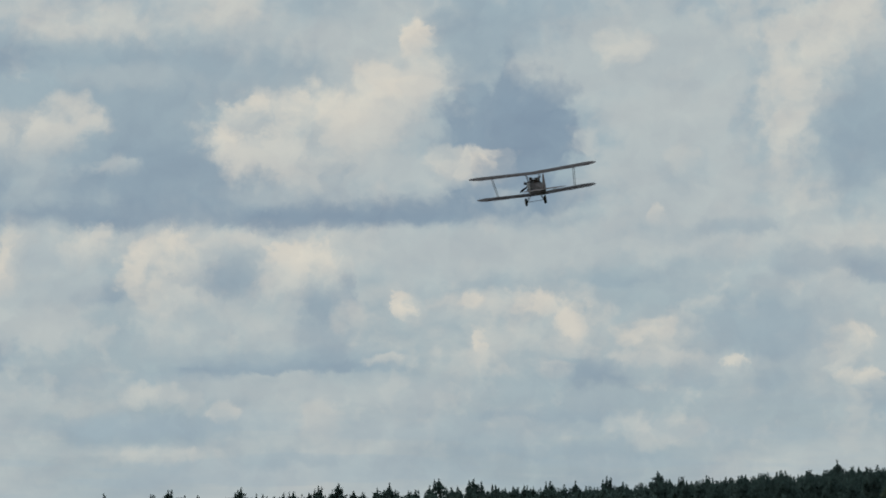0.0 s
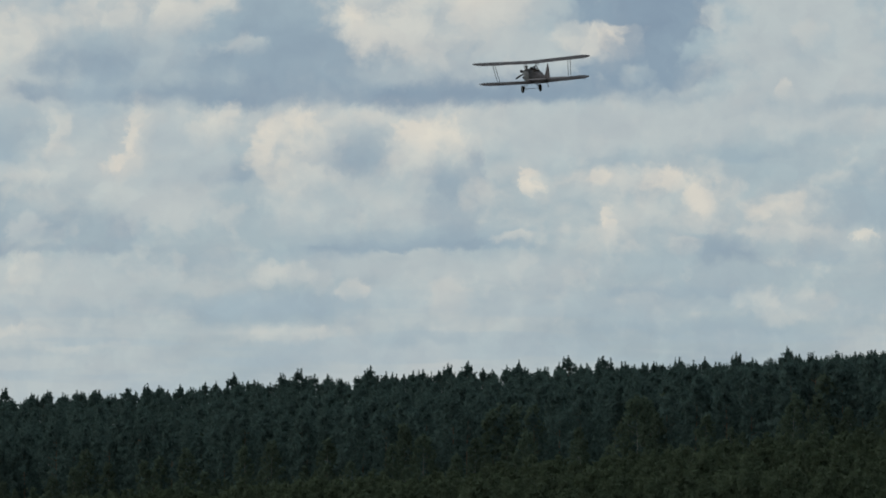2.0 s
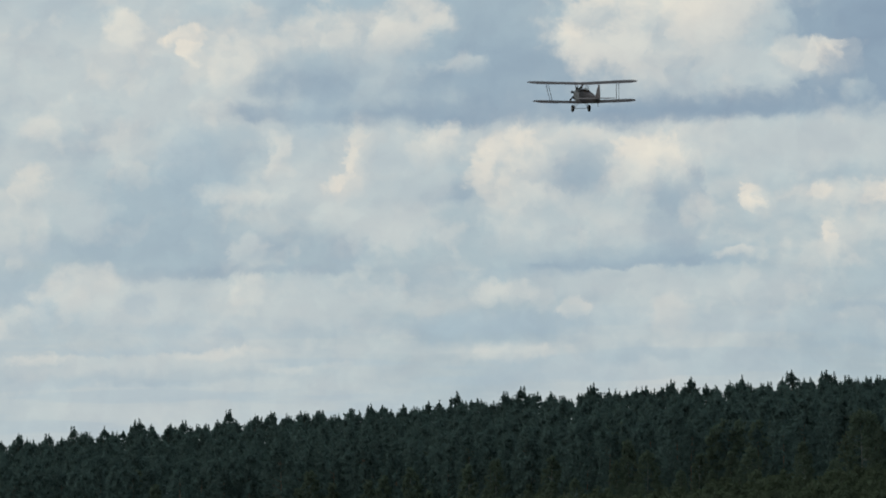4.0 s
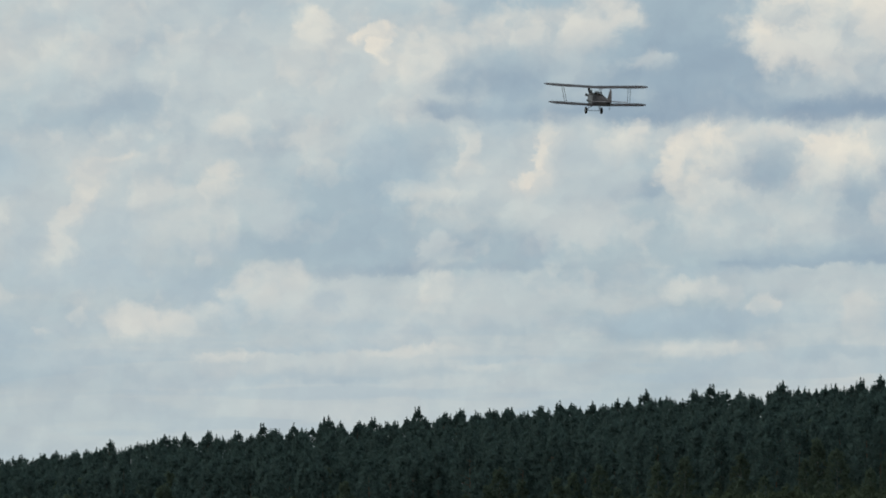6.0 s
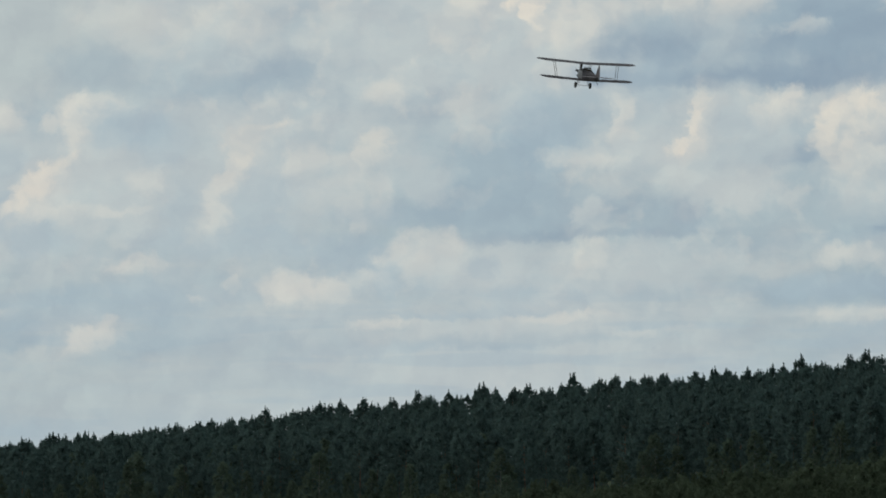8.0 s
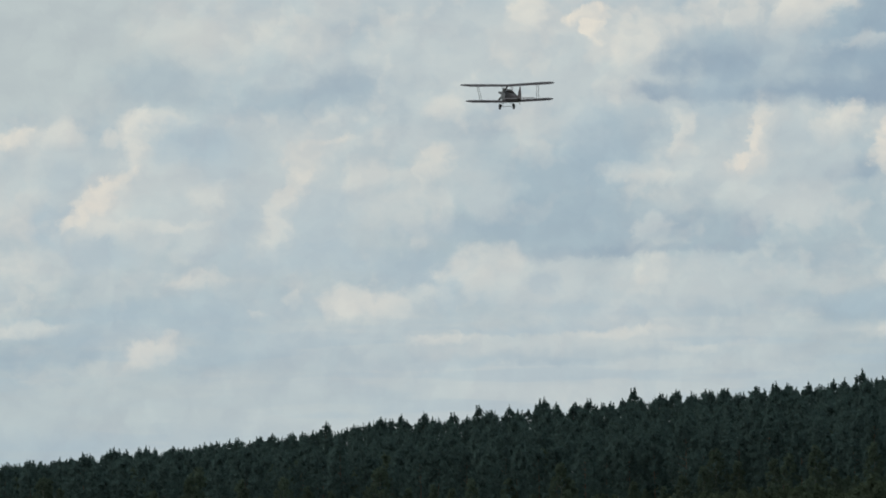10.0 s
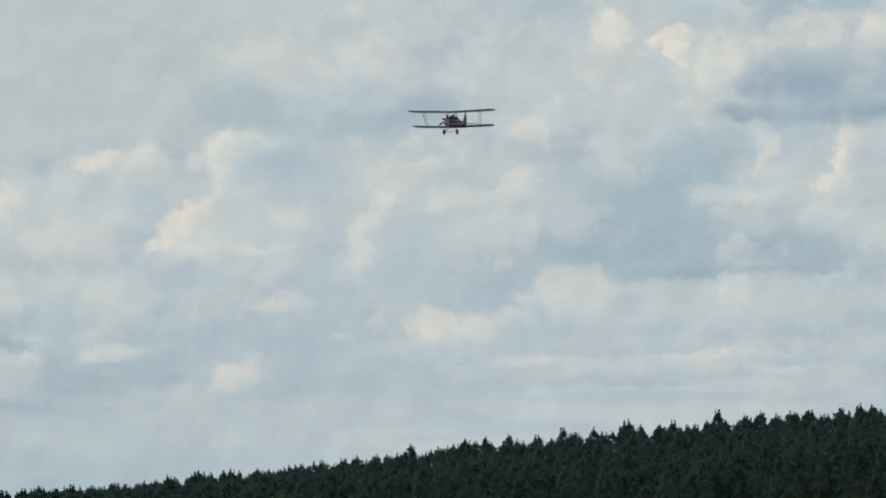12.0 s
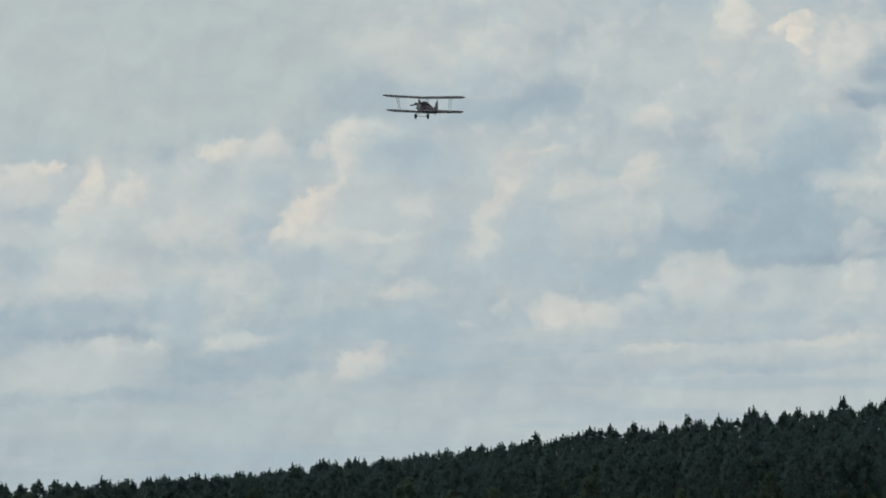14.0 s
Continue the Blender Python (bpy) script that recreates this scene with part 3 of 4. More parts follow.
def tube(bm, a, b, r0, r1=None, sides=8, flat=1.0, along=(0, 1, 0)):
    """A rod from a to b; flat < 1 thins it across, so that its long side lies along a direction."""
    a, b = Vector(a), Vector(b)
    r1 = r0 if r1 is None else r1
    w = (b - a).normalized()
    u = Vector(along) - w * w.dot(Vector(along))
    u = u.normalized() if u.length > 1e-3 else w.orthogonal().normalized()
    v = w.cross(u)
    rings = []
    for p, r in ((a, r0), (b, r1)):
        rings.append([p + r * (u * math.cos(k * math.tau / sides) + v * flat * math.sin(k * math.tau / sides)) for k in range(sides)])
    loft(bm, rings)


def lathe(bm, profile, axis="y", sides=20, centre=(0, 0, 0)):
    """Turns a profile of (along, radius) round an axis."""
    rings = []
    for s, r in profile:
        ring = []
        for k in range(sides):
            c, d = r * math.cos(k * math.tau / sides), r * math.sin(k * math.tau / sides)
            p = {"y": (c, s, d), "x": (s, c, d), "z": (c, d, s)}[axis]
            ring.append(Vector(p) + Vector(centre))
        rings.append(ring)
    loft(bm, rings)


def aerofoil(x, y_le, chord, z, thick=0.1, lift=0.035, n=10, pitch=0.0, pivot=0.0):
    """A wing section at x: leading edge y_le, chord to the rear."""
    top, low = [], []
    for i in range(n + 1):
        s = (1 - math.cos(math.pi * i / n)) / 2
        t = thick * chord * 2.6 * (0.2969 * s ** 0.5 - 0.126 * s - 0.3516 * s * s + 0.2843 * s ** 3 - 0.1015 * s ** 4) * 2
        camber = lift * chord * 4 * s * (1 - s)
        top.append((x, y_le - s * chord, z + camber + t * 0.5))
        low.append((x, y_le - s * chord, z + camber - t * 0.35))
    k = math.tan(radians(pitch))
    return [(a, b, c + (b - pivot) * k) for a, b, c in top + low[-2:0:-1]]


# ------------------------------------------------------------------ the biplane (forward is +Y, origin at the lower wing's middle)
DIHEDRAL = math.tan(radians(2.0))
GAP, STAGGER, HUB_Z, INCIDENCE = 1.81, 0.80, 0.66, 4.5


def wing(name, parent, side, span, root, y_le, chord, z0, mat, label=""):
    """A half wing with a rounded tip."""
    bm = bmesh.new()
    rings = []
    steps = [root + (span - root) * s for s in (0, 0.2, 0.4, 0.6, 0.75, 0.85, 0.91, 0.95, 0.98, 0.995, 1.0)]
    for x in steps:
        e = max(0.0, (x - (span - chord * 0.62)) / (chord * 0.62))
        k = max(0.06, math.sqrt(max(0.0, 1 - e ** 2.4)))
        c = chord * k
        rings.append(aerofoil(side * x, y_le - chord * 0.42 * (1 - k), c, z0 + x * DIHEDRAL, 0.088 * (0.5 + 0.5 * k), pitch=INCIDENCE, pivot=y_le - 0.40))
    loft(bm, rings if side > 0 else rings[::-1])
    w = part(name, bm, mat, parent, label)
    return w


def aileron(parent, side, x0, x1, y_te, z0, chord_of_wing=1.62):
    bm = bmesh.new()
    rings = [aerofoil(side * x, y_te + 0.36, 0.37, z0 + x * DIHEDRAL - 0.01, 0.08, 0.0, pitch=INCIDENCE, pivot=y_te + chord_of_wing - 0.38) for x in (x0, (x0 + x1) / 2, x1 - 0.15, x1)]
    loft(bm, rings if side > 0 else rings[::-1])
    return part("aileron", bm, M_FABRIC, parent)


def wing_ribs(parent, side, span, root, y_le, chord, z0):
    """Slight ridges where the fabric lies on the ribs."""
    bm = bmesh.new()
    x = root + 0.4
    while x < span - 0.9:
        ring = aerofoil(0, y_le + 0.005, chord + 0.005, z0 + x * DIHEDRAL, 0.095, pitch=INCIDENCE, pivot=y_le - 0.40)
        a = [(side * (x - 0.02), p[1], p[2]) for p in ring]
        b = [(side * (x + 0.02), p[1], p[2]) for p in ring]
        loft(bm, [a, b])
        x += 0.42
    return part("rib_tape", bm, M_FABRIC, parent)


def section(y, half, low, high, deck):
    """A fuselage frame: flat sides, rounded top deck, bevelled floor edges."""
    pts = [(-half * 0.9, y, low), (half * 0.9, y, low), (half, y, low + 0.08 * (high - low)), (half, y, high)]
    for k in range(1, 6):
        a = k * math.pi / 6
        pts.append((half * math.cos(a), y, high + deck * math.sin(a)))
    pts += [(-half, y, high), (-half, y, low + 0.08 * (high - low))]
    return pts


def build_biplane():
    plane = tagged(new("biplane"), "grey single-engine fabric biplane with fixed wheels, flying away", "biplane")
    # fuselage: sheet-metal front, fabric rear tapering to the tail
    front = ((2.15, 0.38, 0.10, 0.88, 0.14), (1.7, 0.43, -0.04, 0.94, 0.16), (0.9, 0.45, -0.10, 0.96, 0.18), (0.25, 0.45, -0.10, 0.96, 0.20))
    rear = ((0.25, 0.44, -0.09, 0.95, 0.20), (-1.0, 0.43, -0.06, 0.92, 0.24), (-2.0, 0.36, 0.02, 0.87, 0.20), (-3.2, 0.25, 0.15, 0.80, 0.12),
            (-4.3, 0.14, 0.29, 0.74, 0.06), (-5.0, 0.05, 0.40, 0.70, 0.02))
    bm = bmesh.new()
    loft(bm, [section(*f) for f in front])
    part("front_fuselage", bm, M_HULL, plane, "light grey painted metal front fuselage")
    bm = bmesh.new()
    loft(bm, [section(*f) for f in rear])
    part("rear_fuselage", bm, M_REAR, plane, "dark brownish fabric rear fuselage")
    # dark decking over the top of the fuselage
    bm = bmesh.new()
    rings = []
    for y, half, high, deck in ((2.05, 0.40, 0.89, 0.15), (1.7, 0.435, 0.945, 0.165), (0.9, 0.455, 0.965, 0.185), (0.0, 0.455, 0.96, 0.21),
                                (-1.0, 0.44, 0.925, 0.25), (-1.9, 0.37, 0.88, 0.21)):
        arc = [(half * math.cos(k * math.pi / 10), y, high + deck * math.sin(k * math.pi / 10)) for k in range(11)]
        rings.append(arc + [(0.93 * a, b, high + (c - high) * 0.9 - 0.02) for a, b, c in arc[::-1]])
    loft(bm, rings)
    part("top_decking", bm, M_DECK, plane, "dark top decking")
    # nose cowl, engine and cylinders
    bm = bmesh.new()
    lathe(bm, [(2.12, 0.40), (2.25, 0.42), (2.42, 0.36), (2.52, 0.24), (2.56, 0.10)], "y", 20, (0, 0, HUB_Z))
    part("nose_cowl", bm, M_COWL, plane, "dull bare metal nose cowl")
    bm = bmesh.new()
    lathe(bm, [(2.30, 0.25), (2.42, 0.27), (2.60, 0.17), (2.68, 0.08)], "y", 16, (0, 0, HUB_Z))
    engine = part("engine", bm, M_ENGINE, plane, "dark radial engine")
    for k in range(5):
        a = math.pi / 2 + k * math.tau / 5
        d = Vector((math.cos(a), 0, math.sin(a)))
        o = Vector((0, 2.42, HUB_Z))
        bm = bmesh.new()
        u, w = Vector((0, 1, 0)), d
        v = u.cross(w)
        rings = []
        for j in range(17):
            s = 0.22 + 0.42 * j / 16
            r = 0.10 + (0.025 if j % 2 else 0.0) + (0.012 if j > 12 else 0)
            rings.append([o + w * s + r * (u * math.cos(q * math.tau / 10) + v * math.sin(q * math.tau / 10)) for q in range(10)])
        loft(bm, rings)
        tube(bm, o + w * 0.2 + u * 0.1, o + w * 0.6 + u * 0.1, 0.014, sides=5)
        part("cylinder", bm, M_ENGINE, engine)
    # exhaust stubs
    for side in (-1, 1):
        bm = bmesh.new()
        tube(bm, (side * 0.36, 2.3, 0.25), (side * 0.46, 1.75, 0.12), 0.045, 0.04, 8)
        part("exhaust_pipe", bm, M_ENGINE, engine)
    # cockpits and windscreens
    for y in (0.15, -1.0):
        bm = bmesh.new()
        rings = []
        for k in range(20):
            a = k * math.tau / 20
            ca, sa = math.cos(a), math.sin(a)
            ring = []
            for j in range(6):
                b = j * math.tau / 6
                rr = 1 + 0.18 * math.cos(b)
                ring.append((0.29 * rr * ca, y + 0.36 * rr * sa, 1.19 - 0.10 * ca * ca + 0.07 * math.sin(b)))
            rings.append([Vector(p) for p in ring])
        vs = [[bm.verts.new(p) for p in r] for r in rings]
        for i in range(20):
            for j in range(6):
                bm.faces.new((vs[i][j], vs[i][(j + 1) % 6], vs[(i + 1) % 20][(j + 1) % 6], vs[(i + 1) % 20][j]))
        part("cockpit_coaming", bm, M_LEATHER_AND_SHADE, plane, "dark padded leather cockpit rim")
        # flat disc on the closed deck, its dark colour painting the hollow's shade
        bm = bmesh.new()
        lathe(bm, [(-0.03, 0.27), (0.0, 0.28), (0.015, 0.24)], "z", 16, (0, y, 1.16))
        part("cockpit_shade_disc", bm, M_LEATHER_AND_SHADE, plane, "dark disc standing in for the shade inside the cockpit")
        bm = bmesh.new()
        for s0, s1 in ((-0.26, -0.13), (-0.13, 0.13), (0.13, 0.26)):
            y0, y1 = (y + 0.28 if abs(s0) > 0.2 else y + 0.42), (y + 0.28 if abs(s1) > 0.2 else y + 0.42)
            f0, f1 = [(s0, y0, 1.12), (s1, y1, 1.12), (s1 * 0.8, y1 - 0.12, 1.37), (s0 * 0.8, y0 - 0.12, 1.37)], None
            q = [bm.verts.new(p) for p in f0] + [bm.verts.new((p[0], p[1] + 0.012, p[2])) for p in f0]
            for ids in ((0, 1, 2, 3), (7, 6, 5, 4), (0, 4, 5, 1), (1, 5, 6, 2), (2, 6, 7, 3), (3, 7, 4, 0)):
                bm.faces.new([q[i] for i in ids])
        screen = part("windscreen", bm, M_GLASS, plane, "small three-pane windscreen", smooth=False)
        bm = bmesh.new()
        for a, b in (((-0.26, y + 0.28, 1.12), (-0.21, y + 0.16, 1.37)), ((0.26, y + 0.28, 1.12), (0.21, y + 0.16, 1.37)),
                     ((-0.13, y + 0.42, 1.13), (-0.10, y + 0.30, 1.37)), ((0.13, y + 0.42, 1.13), (0.10, y + 0.30, 1.37)),
                     ((-0.10, y + 0.30, 1.37), (0.10, y + 0.30, 1.37)), ((-0.21, y + 0.16, 1.37), (-0.10, y + 0.30, 1.37)),
                     ((0.21, y + 0.16, 1.37), (0.10, y + 0.30, 1.37))):
            tube(bm, a, b, 0.024, sides=6)
        part("windscreen_frame", bm, M_ENGINE, screen)
    # wings
    up_le, low_le, chord = STAGGER + 0.65, 0.65, 1.62
    for side in (-1, 1):
        w = wing("upper_wing", plane, side, 5.7, 0.0, up_le, chord, GAP, M_FABRIC, "fabric-covered upper wing half")
        wing_ribs(w, side, 5.7, 0.0, up_le, chord, GAP)
        aileron(w, side, 2.9, 5.0, up_le - chord - 0.02, GAP)
        w = wing("lower_wing", plane, side, 5.32, 0.40, low_le, chord, 0.0, M_FABRIC, "fabric-covered lower wing half")
        wing_ribs(w, side, 5.32, 0.40, low_le, chord, 0.0)
        aileron(w, side, 2.7, 4.7, low_le - chord - 0.02, 0.0)
        # interplane struts, front and rear, streamlined
        for dy in (-0.32, -1.15):
            bm = bmesh.new()
            tube(bm, (side * 3.43, low_le + dy, 3.43 * DIHEDRAL + 0.03), (side * 3.67, up_le + dy, GAP + 3.67 * DIHEDRAL - 0.02), 0.055, sides=10, flat=0.42)
            part("interplane_strut", bm, M_STRUT, plane)
        # cabane struts
        for y0, y1 in ((1.35, up_le - 0.32), (0.45, up_le - 0.32), (0.45, up_le - 1.15)):
            bm = bmesh.new()
            tube(bm, (side * 0.43, y0, 0.95), (side * 0.62, y1, GAP + 0.02), 0.04, sides=8, flat=0.5)
            part("cabane_strut", bm, M_STRUT, plane)
        # wheels on a vee of struts
        wx, wy, wz = side * 0.85, 1.08, -0.71
        bm = bmesh.new()
        prof = [(-0.07, 0.24), (-0.085, 0.29), (-0.06, 0.335), (0.0, 0.352), (0.06, 0.335), (0.085, 0.29), (0.07, 0.24)]
        lathe(bm, prof, "x", 24, (wx, wy, wz))
        wheel = part("wheel", bm, M_TYRE, plane, "black rubber tyre on a covered wheel")
        bm = bmesh.new()
        lathe(bm, [(-0.10, 0.05), (-0.082, 0.235), (0.082, 0.235), (0.10, 0.05)], "x", 20, (wx, wy, wz))
        part("wheel_cover", bm, M_HUB, wheel)
        for y0 in (1.55, 0.35):
            bm = bmesh.new()
            tube(bm, (side * 0.40, y0, -0.04), (side * 0.74, wy, wz), 0.045, sides=8, flat=0.55)
            part("undercarriage_strut", bm, M_STRUT, plane)
        # tailplane with elevator, braced
        bm = bmesh.new()
        rings = []
        for x, yl, c in ((0.05, -3.75, 0.85), (0.8, -3.86, 0.74), (1.4, -3.98, 0.62), (1.75, -4.12, 0.48), (1.93, -4.27, 0.30)):
            rings.append(aerofoil(side * x, yl, c, 0.73, 0.045, 0.0))
        loft(bm, rings if side > 0 else rings[::-1])
        part("tailplane", bm, M_TAIL, plane)
        bm = bmesh.new()
        rings = [aerofoil(side * x, yl, c, 0.73, 0.05, 0.0) for x, yl, c in ((0.12, -4.61, 0.50), (1.0, -4.61, 0.52), (1.6, -4.60, 0.44), (1.9, -4.58, 0.26), (1.98, -4.57, 0.12))]
        loft(bm, rings if side > 0 else rings[::-1])
        part("elevator", bm, M_TAIL, plane)
        bm = bmesh.new()
        tube(bm, (side * 0.06, -4.3, 0.34), (side * 1.2, -4.35, 0.69), 0.02, sides=6)
        part("tailplane_brace", bm, M_STRUT, plane)
    bm = bmesh.new()
    tube(bm, (-0.80, 1.08, -0.71), (0.80, 1.08, -0.71), 0.035, sides=8, flat=0.7)
    part("axle", bm, M_STRUT, plane)

    # fin and rudder
    def blade(name, outline, half, mat, label):
        bm = bmesh.new()
        cy = sum(p[0] for p in outline) / len(outline)
        cz = sum(p[1] for p in outline) / len(outline)
        rings = []
        for x, k in ((-half, 0.86), (-half * 0.4, 1.0), (half * 0.4, 1.0), (half, 0.86)):
            rings.append([(x, cy + (y - cy) * k, cz + (z - cz) * k) for y, z in outline])
        loft(bm, rings)
        part(name, bm, mat, plane, label)

    blade("fin", [(-3.70, 0.76), (-4.05, 1.15), (-4.35, 1.60), (-4.58, 1.86), (-4.58, 0.68)], 0.04, M_TAIL, "grey fabric fin")
    blade("rudder", [(-4.60, 0.38), (-4.60, 1.90), (-4.70, 2.08), (-4.88, 2.14), (-5.06, 2.04), (-5.22, 1.60), (-5.32, 1.00), (-5.24, 0.58), (-5.0, 0.38)],
          0.04, M_TAIL, "rounded grey fabric rudder")
    bm = bmesh.new()
    tube(bm, (0, -4.45, 0.32), (0, -4.75, 0.0), 0.035, 0.03, 8)
    tube(bm, (0, -4.72, 0.0), (0, -4.82, -0.02), 0.035, 0.05, 8)
    part("tail_skid", bm, M_STRUT, plane)

    # two-bladed wooden propeller, its own origin at the hub
    hub = bmesh.new()
    lathe(hub, [(-0.10, 0.07), (-0.06, 0.11), (0.06, 0.11), (0.13, 0.05), (0.16, 0.02)], "y", 14)
    prop = part("propeller", hub, M_PROP, plane, "dark wooden two-bladed propeller")
    for side in (-1, 1):
        bm = bmesh.new()
        rings = []
        for s, w, tw in ((0.05, 0.06, 60), (0.25, 0.085, 48), (0.5, 0.11, 34), (0.8, 0.11, 24), (1.0, 0.09, 19), (1.12, 0.06, 17), (1.17, 0.02, 16)):
            u = Vector((0, math.sin(radians(tw)), side * math.cos(radians(tw))))
            v = Vector((0, math.cos(radians(tw)), -side * math.sin(radians(tw))))
            rings.append([Vector((side * s, 0, 0)) + w * (u * math.cos(k * math.tau / 8)) + 0.28 * w * v * math.sin(k * math.tau / 8) for k in range(8)])
        loft(bm, rings)
        part("propeller_blade", bm, M_PROP, prop)
    prop.location = (0, 2.78, HUB_Z)
    return plane, prop


biplane, propeller = build_biplane()

# ------------------------------------------------------------------ terrain: meadow and a low wooded hill
KNOT = (-14, -8.5, -5.8, -2.0, 1.6, 4.0, 5.5, 7.5, 9.0, 14.0)
CREST = (0.21, 0.47, 0.735, 1.145, 1.405, 1.535, 1.575, 1.735, 1.84, 1.96)
RIDGE_R = (1780, 1700, 1620, 1500, 1400, 1338, 1300, 1254, 1220, 1150)
EDGE_R = (1480, 1400, 1330, 1200, 1080, 1006, 960, 926, 900, 860)
EDGE_Z = (0.0, 0.0, 0.0, 0.5, 5.0, 8.4, 10.6, 12.5, 14.0, 16.0)
PINE_H = 17.0


def hill(az):
    re, ze = np.interp(az, KNOT, EDGE_R), np.interp(az, KNOT, EDGE_Z)
    rr = np.interp(az, KNOT, RIDGE_R)
    zr = rr * np.tan(np.radians(np.interp(az, KNOT, CREST))) + EYE.z - PINE_H
    return re, ze, rr, zr


def height(x, y):
    """Ground height at x, y, for arrays."""
    r, az = np.hypot(x, y), np.degrees(np.arctan2(x, y))
    re, ze, rr, zr = hill(az)
    s = np.clip((r - (re - 450)) / 450, 0, 1)
    low = ze * s * s * (3 - 2 * s)
    up = np.clip((r - re) / (rr - re), 0, 1)
    z = np.where(r < re, low, ze + (zr - ze) * up)
    turn = np.clip((np.abs(az) - 14) / 40, 0, 1)
    return z * (1 - turn * turn * (3 - 2 * turn))


def build_ground():
    radii = np.concatenate([[0.5], np.linspace(20, 700, 12), np.linspace(740, 1900, 60), np.linspace(2100, 4900, 10)])
    angles = np.radians(np.concatenate([np.linspace(-180, -20, 30)[:-1], np.linspace(-20, 20, 81), np.linspace(20, 180, 30)[1:-1]]))
    n = len(angles)
    x, y = np.outer(radii, np.sin(angles)).ravel(), np.outer(radii, np.cos(angles)).ravel()
    verts = np.stack([x, y, height(x, y)], 1)
    faces = [(i * n + j, i * n + (j + 1) % n, (i + 1) * n + (j + 1) % n, (i + 1) * n + j) for i in range(len(radii) - 1) for j in range(n)]
    faces.append(tuple(range(n))[::-1])
    me = bpy.data.meshes.new("ground")
    me.from_pydata(verts.tolist(), [], faces)
    me.materials.append(M_GRASS)
    me.polygons.foreach_set("use_smooth", [True] * len(me.polygons))
    ob = tagged(new("ground", me), "green meadow rising to a low wooded hill", "ground", kind="structure")
    bm = bmesh.new()
    bm.from_mesh(me)
    bmesh.ops.recalc_face_normals(bm, faces=bm.faces)
    if sum(f.normal.z for f in bm.faces) < 0:
        bmesh.ops.reverse_faces(bm, faces=bm.faces)
    bm.to_mesh(me)
    bm.free()
    return ob


ground = build_ground()


# ------------------------------------------------------------------ trees
def tufts(rng, centres, sizes, outward, per, upright=0.5, loose=0.35):
    """Small leafy blades round each centre: (n * per) triangles as corners, and the way each one's face is turned."""
    c = np.repeat(np.asarray(centres, float), per, 0)
    s = np.repeat(np.asarray(sizes, float), per)[:, None]
    out = np.repeat(np.asarray(outward, float), per, 0)
    n = len(c)
    d = rng.normal(size=(n, 3))
    d[:, 2] += upright * 1.6
    d /= np.linalg.norm(d, axis=1)[:, None]
    e = np.cross(d, rng.normal(size=(n, 3)))
    e /= np.linalg.norm(e, axis=1)[:, None] + 1e-9
    puffed = rng.normal(size=(n, 3))
    o = c + puffed * s * loose
    tri = np.stack([o - e * s * 0.36 - d * s * 0.45, o + e * s * 0.36 - d * s * 0.32, o + d * s * 0.75], 1)
    face = out + puffed * 0.28 + rng.normal(size=(n, 3)) * 0.16
    face /= np.linalg.norm(face, axis=1)[:, None] + 1e-9
    flip = np.einsum("ij,ij->i", np.cross(tri[:, 1] - tri[:, 0], tri[:, 2] - tri[:, 0]), face) < 0
    tri[flip] = tri[flip][:, ::-1]
    return np.concatenate([tri, face[:, None]], 1)


def pine_crown(seed, h, bare=0.35, clumps=46, per=40, spread=2.7, shoots=6, size=0.42, blunt=0.62):
    """A pine's crown: rounded clumps at the ends of the boughs, closing to a dome, with upright shoots above."""
    rng = np.random.default_rng(seed)
    centres, sizes, outward = [], [], []
    tallest, lean = h * rng.uniform(0.91, 0.935), rng.normal(size=2) * 0.3

    def spray(x, y, z, r, count):
        """A clump of needle tufts, thickest on its upper and outer side."""
        for _ in range(count):
            v = rng.normal(size=3)
            v[2] = v[2] + 0.35
            v /= np.linalg.norm(v)
            k = r * rng.uniform(0.55, 1.05)
            centres.append((x + v[0] * k, y + v[1] * k, z + v[2] * k * 0.75))
            sizes.append(size * rng.uniform(0.7, 1.3))
            crown = np.array([x, y, 0.9 + 0.25 * z / h])
            crown[:2] /= spread
            outward.append(v * 0.75 + crown * 0.6)

    def shoot(x, y, z, tall, thick):
        for q in np.arange(0.0, tall, 0.22):
            for _ in range(2):
                centres.append((x + rng.normal() * 0.05, y + rng.normal() * 0.05, z + q))
                sizes.append(thick * (1.35 - 0.85 * q / tall) * rng.uniform(0.75, 1.25))
                outward.append((rng.normal() * 0.5, rng.normal() * 0.5, 0.7))

    for i in range(clumps):
        f = ((i + rng.random()) / clumps) ** 0.9
        z = h * bare + (tallest - h * bare) * f
        reach = spread * min(1.0, 0.62 + 1.3 * f) * (1 - f ** 1.9) ** blunt
        a = i * 2.39996 + rng.normal() * 0.5
        r = reach * rng.uniform(0.55, 1.12)
        spray(math.cos(a) * r + lean[0] * f, math.sin(a) * r + lean[1] * f, z, rng.uniform(0.6, 1.0) * (1 - 0.35 * f), per // 4)
    # upright shoots about the leader, of uneven height
    shoot(lean[0], lean[1], tallest - 0.8, h - tallest + 0.8, 0.36)
    for k in range(shoots):
        a, r = rng.uniform(0, math.tau), rng.uniform(0.2, 0.7) * spread
        rise = rng.uniform(0.8, 2.6)
        shoot(math.cos(a) * r + lean[0], math.sin(a) * r + lean[1], tallest - 0.9 - 0.75 * (r / spread) ** 2 * spread, rise, rng.uniform(0.26, 0.42))
    return tufts(rng, centres, sizes, outward, 4, 0.9)


